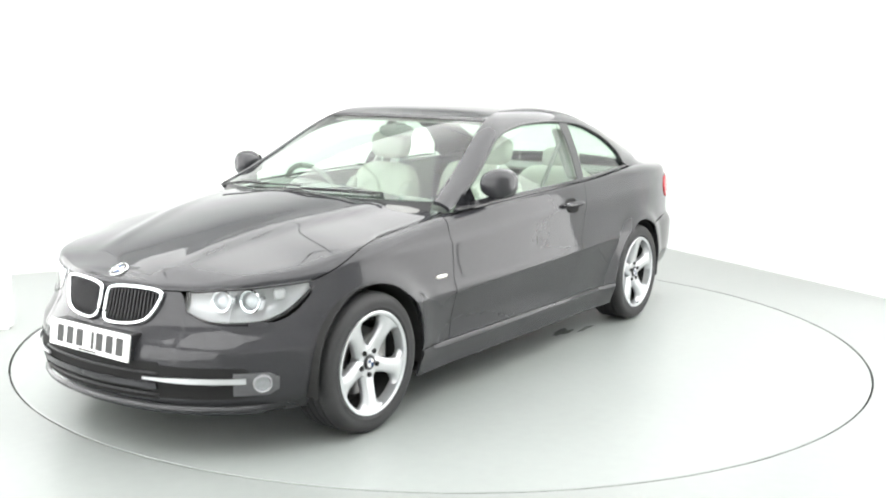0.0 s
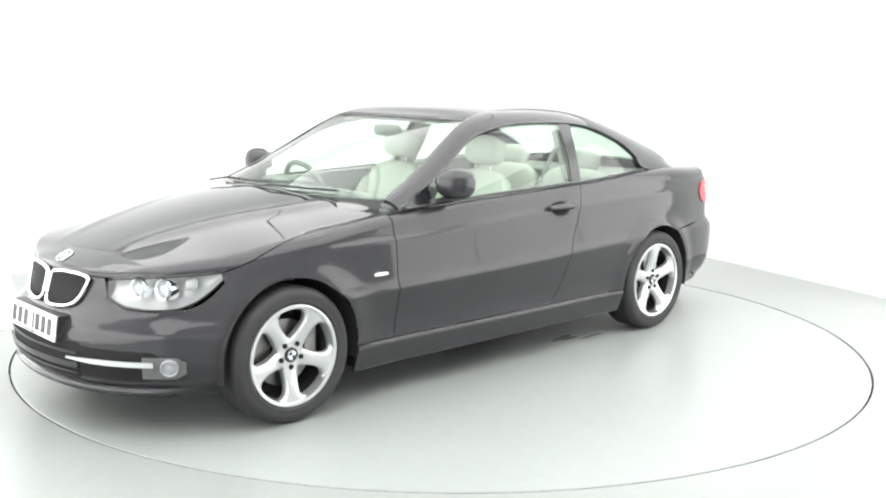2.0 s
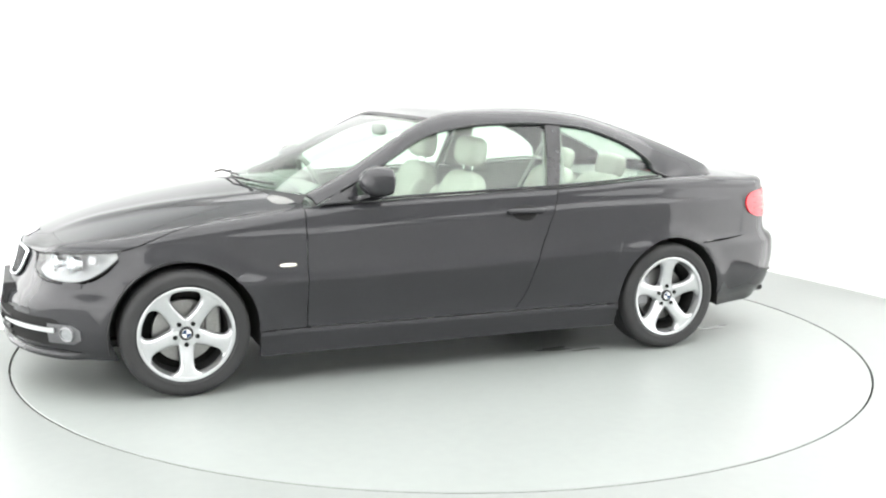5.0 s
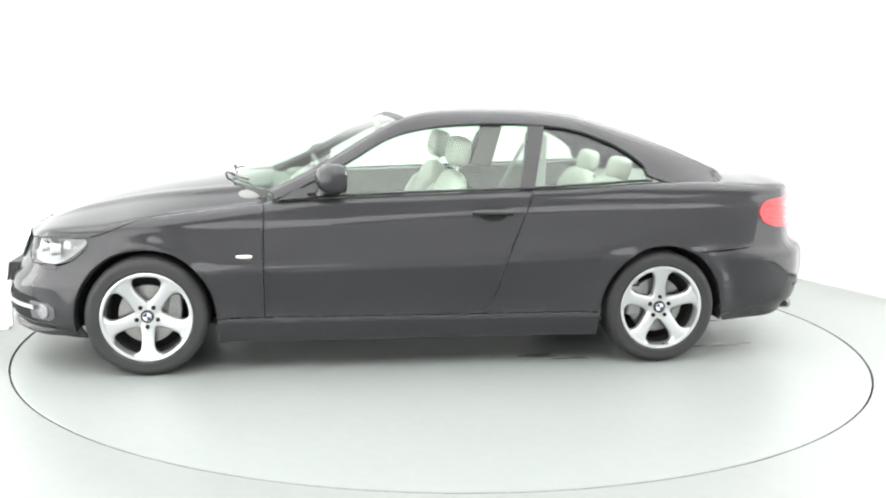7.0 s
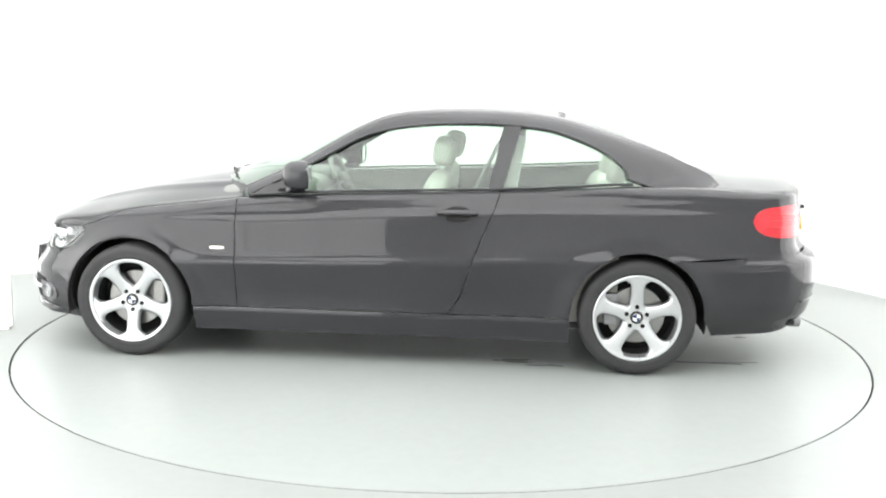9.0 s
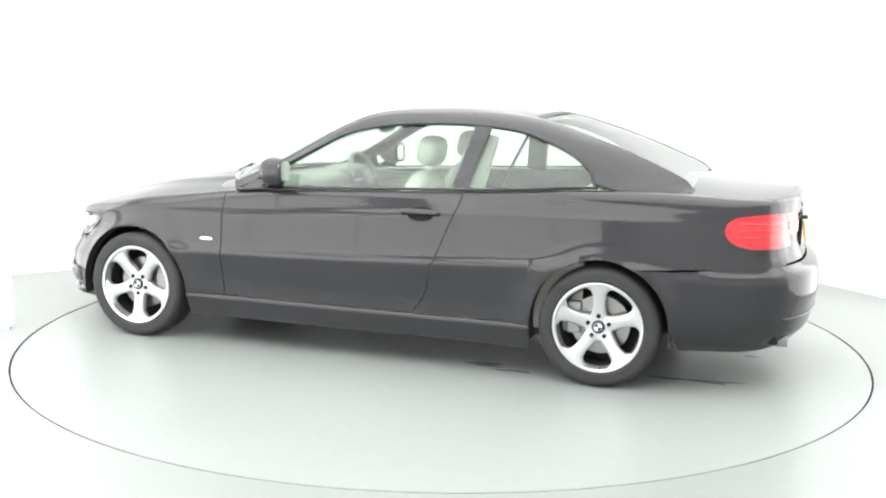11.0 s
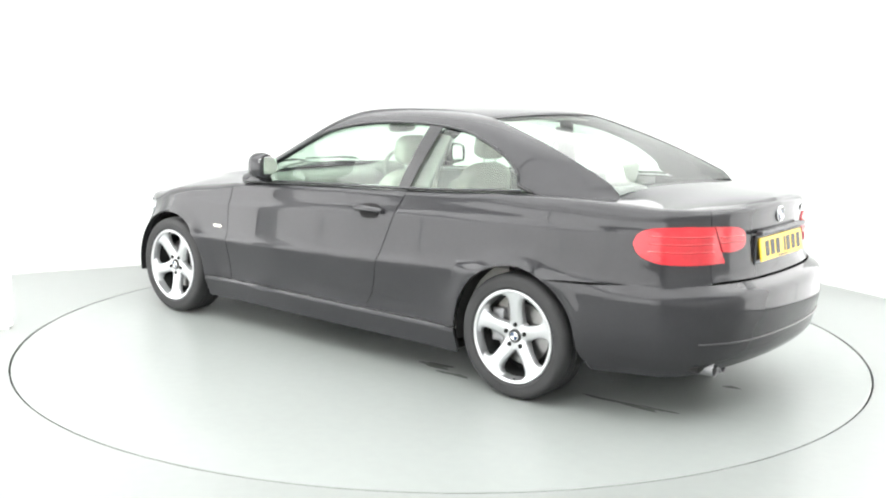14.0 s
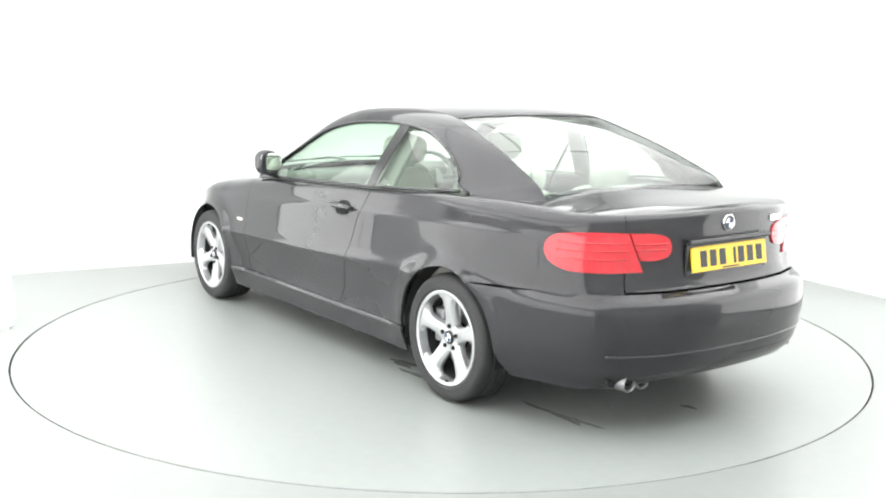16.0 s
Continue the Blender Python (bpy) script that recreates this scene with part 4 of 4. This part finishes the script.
def build_tail():
    LO1 = [(-1.979, 0.826), (-1.998, 0.79), (-2.034, 0.766), (-2.1, 0.748), (-2.2, 0.744), (-2.35, 0.743), (-2.492, 0.743)]
    HI1 = [(-1.98, 0.838), (-1.993, 0.868), (-2.032, 0.894), (-2.1, 0.906), (-2.21, 0.913), (-2.3, 0.913), (-2.405, 0.91)]
    LO2 = [(-2.477, 0.793), (-2.52, 0.79), (-2.57, 0.791), (-2.623, 0.8), (-2.646, 0.814), (-2.655, 0.832)]
    HI2 = [(-2.414, 0.909), (-2.48, 0.907), (-2.54, 0.904), (-2.6, 0.896), (-2.642, 0.878), (-2.656, 0.845)]
    for s in (1, -1):
        f = np.array([1, s, 1])
        P = rule(spline(LO1, 30), spline(HI1, 30), 14, 0.008)
        lamp = sheet("tail_lamp", P * f, RED_LENS, CAR, 0.03, "wraparound red tail lamp lens")
        a = np.linspace(-2.05, -2.4, 20)
        for z in (0.80, 0.835, 0.868):
            tube("light_bar", shell(a, z + 0 * a, 0.0095) * f, 0.003, RED_DEEP, lamp, 6)
        P = rule(spline(LO2, 20), spline(HI2, 20), 12, 0.008)
        lamp = sheet("tail_lamp", P * f, RED_LENS, CAR, 0.03, "red inner tail lamp lens")
        a = np.linspace(-2.455, -2.63, 14)
        for z in (0.835, 0.86):
            tube("light_bar", shell(a, z + 0 * a, 0.0095) * f, 0.003, RED_DEEP, lamp, 6)
    # plate niche, handle strip and plate
    xa = float(shell(A_TAIL, 0.8)[0])
    niche = part("plate_niche", box_bm(0.012, 0.56, 0.135, (xa + 0.003, 0, 0.78), 0.004), PAINT, CAR)
    bm = box_bm(0.03, 0.56, 0.022, (xa - 0.012, 0, 0.862), 0.006)
    part("boot_handle", bm, PAINT, CAR)
    build_plate((xa - 0.014, 0, 0.782), -1, PLATE_YELLOW, "yellow number plate with plain dark bars")
    badge("boot_badge", (float(shell(A_TAIL, 0.928)[0]) - 0.002, 0, 0.928), Matrix.Rotation(radians(90), 4, "Z"), 0.037, CAR)
    for k, y in enumerate((-0.345, -0.37, -0.395, -0.42)):
        p = shell(A_TAIL - y * 0 + abs(y), 0.925)
        part("model_mark", box_bm(0.004, 0.018, 0.026, (float(p[0]) - 0.004, y, 0.925), 0.001), CHROME, CAR, "small chrome lettering bar")
    # lower bumper crease, tow cover and tail pipes
    a = np.linspace(-2.3, A_TAIL, 30)
    b = shell(a, 0.395 + 0 * a, 0.002)
    tube("bumper_crease", np.concatenate([b, flip_y(b[::-1])[1:]]), 0.006, PAINT, CAR, 6)
    for y in (0.475, 0.56):
        tp = lathe("tail_pipe", [(0.03, 0.0), (0.034, -0.004), (0.036, 0.0), (0.036, 0.25), (0.03, 0.25)], DARK_ALLOY, CAR, 28, "x", "round dull steel tail pipe", closed=True)
        tp.location = (-2.29, y, 0.265)
        lathe("pipe_bore", [(0.0, 0.05), (0.031, 0.05), (0.031, 0.06)], GAP_BLACK, tp, 20, "x")


build_tail()


# ---- mirrors, handles, small parts ----
def build_mirror(s):
    f = Matrix.Diagonal((1, s, 1, 1))
    bm = pillow_bm(0.175, 0.16, 0.155, (0, 0, 0), 0.8, n=22)
    for v in bm.verts:
        if v.co.x < -0.055:
            v.co.x = -0.055 - (v.co.x + 0.055) * 0.1
        v.co.z *= 1.0 - 0.25 * max(0.0, -v.co.y / 0.1)
        v.co.x += 0.03 * (v.co.y / 0.1 < 0) * (-v.co.y / 0.1) * 0.3 - 0.02 * v.co.y / 0.1
    bmesh.ops.transform(bm, matrix=f @ Matrix.Translation((0.425, 0.885, 1.03)), verts=bm.verts)
    if s < 0:
        bmesh.ops.reverse_faces(bm, faces=bm.faces)
    m = part("door_mirror", bm, PAINT, CAR, "black door mirror housing", True)
    bm = pillow_bm(0.004, 0.14, 0.105, (0, 0, 0), 0.55, n=10)
    bmesh.ops.transform(bm, matrix=f @ Matrix.Translation((0.367, 0.888, 1.033)), verts=bm.verts)
    part("mirror_glass", bm, MIRROR, m, "mirror glass", True)
    arm = np.array([[(0.56, 0.79, 0.945), (0.50, 0.83, 0.957), (0.46, 0.88, 0.977)], [(0.44, 0.80, 0.945), (0.40, 0.83, 0.957), (0.39, 0.88, 0.977)]]) * np.array([1, s, 1])
    sheet("mirror_arm", arm, GLOSS_TRIM, m, 0.022)
    tri = np.array([[(0.70, 0.797, 0.915), (0.68, 0.792, 0.925)], [(0.60, 0.80, 0.922), (0.60, 0.772, 0.975)], [(0.50, 0.803, 0.93), (0.505, 0.756, 1.022)]]) * np.array([1, s, 1])
    sheet("mirror_base", tri, GLOSS_TRIM, m, 0.012)


MIRROR = mat("mirror_silver", (0.9, 0.9, 0.9), 0.02, metal=1.0)
for side_sign in (1, -1):
    build_mirror(side_sign)


def build_side_fittings(s):
    p, turn = frame_at(-0.42, 0.843, s, 0.0)
    # Black dish on the skin: the hollow's shade is put into its colour.
    dish = part("handle_recess_shade", pillow_bm(0.15, 0.01, 0.092, (0.0, 0.0, 0), 0.95, n=12), GAP_BLACK, CAR, "dark dish, the handle recess's shade put into its colour", True)
    dish.matrix_basis = Matrix.Translation(p) @ turn
    h = part("door_handle", pillow_bm(0.225, 0.024, 0.03, (0, 0.02, 0.0), 0.6, n=12), PAINT, CAR, "black bow door handle", True)
    h.matrix_basis = Matrix.Translation(p) @ turn
    lock = part("handle_mount", pillow_bm(0.04, 0.03, 0.03, (0, 0.006, 0), 0.7, n=8), PAINT, h, "", True)
    lock.location = (-0.09, 0, 0)
    lock = part("handle_mount", pillow_bm(0.04, 0.03, 0.03, (0, 0.006, 0), 0.7, n=8), PAINT, h, "", True)
    lock.location = (0.09, 0, 0)
    p, turn = frame_at(0.885, 0.625, s, 0.002)
    r = part("side_repeater", pillow_bm(0.085, 0.01, 0.018, (0, 0, 0), 0.7, n=10), AMBER, CAR, "slim pale side repeater lamp", True)
    r.matrix_basis = Matrix.Translation(p) @ turn


for side_sign in (1, -1):
    build_side_fittings(side_sign)


def screen_place(y, f):
    """A place on the windscreen: f from its foot to its top."""
    x = 1.0 * (1 - f) + 0.025 * f
    z = 0.97 * (1 - f) + 1.338 * f + 0.033 * math.sin(math.pi * f)
    i = f * 24
    w = UP[int(i)] * (1 - i + int(i)) + UP[min(int(i) + 1, 24)] * (i - int(i))
    q = y / w[1]
    return (w[0] + (x - w[0]) * (1 - abs(q) ** 2.3), y, w[2] + (z - w[2]) * (1 - abs(q) ** 2.3) + 0.012)


def build_roof_bits():
    for y0, y1, f1 in ((0.06, 0.5, 0.03), (-0.4, 0.04, 0.04)):
        pts = [screen_place(y0 + (y1 - y0) * k / 8, 0.02 + (f1 - 0.02) * k / 8) for k in range(9)]
        wb = tube("wiper", pts, 0.0055, TRIM, CAR, 6, "black wiper")
        px, py, pz = pts[2]
        tube("wiper_arm", [(px + 0.05, y0 - 0.1, pz - 0.02), (px + 0.035, (y0 + py) / 2, pz + 0.005), pts[4]], 0.0065, TRIM, wb, 6)
    # inner mirror
    part("inner_mirror", pillow_bm(0.03, 0.24, 0.07, (0.12, 0, 1.25), 0.6), CABIN, CAR, "dark inner mirror", True)


build_roof_bits()


# ---- cabin ----
def build_seat(y, dx, dz):
    """A front seat; dx, dz: how far it is set forward and up."""
    s = part("front_seat", pillow_bm(0.52, 0.5, 0.17, (0.13 + dx, y, 0.45 + dz), 0.5), SEAT, CAR, "pale grey leather front seat", True)
    tilt = Matrix.Rotation(radians(-18), 4, "Y")
    part("backrest", pillow_bm(0.15, 0.5, 0.64, (-0.2 + dx, y, 0.72 + dz), 0.55, tilt), SEAT, s, "", True)
    for q in (-0.21, 0.21):
        part("bolster", pillow_bm(0.17, 0.1, 0.5, (-0.16 + dx, y + q, 0.69 + dz), 0.7, tilt), SEAT_SHADED, s, "", True)
    part("headrest", pillow_bm(0.13, 0.27, 0.17, (-0.31 + dx, y, 1.14 + dz), 0.62, Matrix.Rotation(radians(-10), 4, "Y")), SEAT, s, "pale headrest", True)
    for q in (-0.06, 0.06):
        tube("headrest_post", [(-0.285 + dx, y + q, 0.97 + dz), (-0.31 + dx, y + q, 1.12 + dz)], 0.006, CHROME, s)
    part("seat_base", box_bm(0.45, 0.42, 0.16 + dz, (0.13 + dx, y, 0.31 + dz / 2), 0.03), CABIN, s)


def build_interior():
    part("cabin_floor", box_bm(2.0, 1.5, 0.03, (-0.1, 0, 0.235), 0.005), CARPET, CAR)
    build_seat(0.37, 0.0, 0.0)
    build_seat(-0.37, 0.0, 0.0)
    b = part("rear_bench", pillow_bm(0.5, 1.2, 0.2, (-0.93, 0, 0.46), 0.4), SEAT, CAR, "pale grey leather rear bench", True)
    for y in (0.31, -0.31):
        part("backrest", pillow_bm(0.16, 0.58, 0.56, (-1.17, y, 0.72), 0.5, Matrix.Rotation(radians(-22), 4, "Y")), SEAT, b, "", True)
        part("headrest", pillow_bm(0.1, 0.26, 0.15, (-1.29, y, 1.035), 0.6, Matrix.Rotation(radians(-14), 4, "Y")), SEAT_SHADED, b, "", True)
    part("parcel_shelf", box_bm(0.52, 1.15, 0.02, (-1.52, 0, 0.955), 0.006), CABIN, CAR)
    # dashboard, console, wheel
    d = part("dashboard", pillow_bm(0.5, 1.42, 0.26, (0.72, 0, 0.82), 0.4), CABIN, CAR, "dark grey dashboard", True)
    part("instrument_hood", pillow_bm(0.22, 0.36, 0.1, (0.56, -0.37, 0.93), 0.6), CABIN, d, "", True)
    part("dash_trim", pillow_bm(0.03, 1.3, 0.05, (0.475, 0, 0.83), 0.5), DARK_ALLOY, d, "", True)
    part("centre_console", box_bm(1.0, 0.2, 0.28, (0.1, 0, 0.38), 0.04), CABIN, CAR)
    part("firewall", box_bm(0.03, 1.4, 0.6, (0.9, 0, 0.55), 0.01), UNDER, CAR)
    part("boot_wall", box_bm(0.03, 1.36, 0.68, (-1.3, 0, 0.61), 0.01), UNDER, CAR)
    turn = Matrix.Rotation(radians(-66), 4, "Y")
    ring = [Vector((0.185 * math.cos(w), 0.185 * math.sin(w), 0)) for w in np.linspace(0, 2 * math.pi, 33)]
    c = Vector((0.42, -0.37, 0.885))
    sw = tube("steering_wheel", [turn @ p + c for p in ring], 0.016, CABIN, CAR, 8, "dark three-spoke steering wheel")
    for w in (0, math.pi, 1.5 * math.pi):
        tube("spoke", [c, turn @ Vector((0.18 * math.sin(w), 0.18 * math.cos(w), 0)) + c], 0.014, CABIN, sw)
    part("horn_pad", pillow_bm(0.06, 0.13, 0.12, tuple(c + Vector((-0.01, 0, 0))), 0.7, turn @ Matrix.Rotation(radians(90), 4, "Y")), CABIN, sw, "", True)
    # belts from the door pillars
    for q in (1, -1):
        tube("seat_belt", [(-0.62, 0.66 * q, 1.2), (-0.5, 0.62 * q, 0.95), (-0.3, 0.6 * q, 0.55)], 0.012, CABIN, CAR, 6, "dark seat belt")
        part("inner_pillar", box_bm(0.13, 0.03, 0.32, (-0.685, 0.665 * q, 1.11), 0.01, Matrix.Rotation(radians(-9), 4, "Y") @ Matrix.Rotation(radians(26 * q), 4, "X")), PILLAR_SHADED, CAR, "pillar lining with shade put into its grey")
    # door cards
    for s in (1, -1):
        x = np.linspace(0.74, -1.28, 30)
        hi = side(x, ZB(x) - 0.005, -0.045)
        lo = hi.copy()
        lo[:, 2] = 0.62
        lo[:, 1] = 0.76
        bt = lo.copy()
        bt[:, 2] = 0.26
        f = np.array([1, s, 1])
        sheet("door_card", np.stack([hi, lo * 0.3 + hi * 0.7 + np.array([0, 0.004, 0]), lo], 1) * f, CABIN, CAR, 0.01, "dark upper door lining")
        sheet("door_card", np.stack([lo, bt], 1) * f, SEAT_SHADED, CAR, 0.01, "pale lower door lining")


build_interior()


# ---- damp marks on the turntable, reflected underside put into their dark colour ----
def build_damp_marks():
    rnd = random.Random(4)
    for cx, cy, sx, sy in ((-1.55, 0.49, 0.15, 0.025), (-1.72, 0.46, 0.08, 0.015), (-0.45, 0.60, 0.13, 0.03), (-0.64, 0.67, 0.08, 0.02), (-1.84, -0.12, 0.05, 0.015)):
        bm = bmesh.new()
        n = 28
        c = bm.verts.new((cx, cy, 0.0012))
        ph = [rnd.uniform(0, 6.3) for _ in range(4)]
        ring = []
        for i in range(n):
            w = 2 * math.pi * i / n
            k = 1 + 0.35 * math.sin(2 * w + ph[0]) + 0.25 * math.sin(3 * w + ph[1]) + 0.16 * math.sin(7 * w + ph[2])
            ring.append(bm.verts.new((cx + sx * k * math.cos(w), cy + sy * k * math.sin(w), 0.0008)))
        for i in range(n):
            bm.faces.new([c, ring[i], ring[(i + 1) % n]])
        part("damp_reflection", bm, DAMP_REFLECTION, TABLE, "thin damp mark, dark reflection put into its colour")


# Wet gloss, with the car's dark reflection painted into the tone.
DAMP_REFLECTION = mat("damp_reflection_paint", (0.2, 0.21, 0.2), 0.18, noise_scale=30, amount=0.3)
build_damp_marks()


def motions():
    for ob in (CAR,):
        rows = []
        for t, h in HEADINGS:
            c, s = math.cos(radians(h)), math.sin(radians(h))
            rows.append((t, pose(AXIS[0] + c * CAR_OFF[0] - s * CAR_OFF[1], AXIS[1] + s * CAR_OFF[0] + c * CAR_OFF[1], 0, 0, 0, h)))
        walk(ob, rows)
    walk(TABLE, [(t, pose(AXIS[0], AXIS[1], 0, 0, 0, h)) for t, h in HEADINGS])


motions()
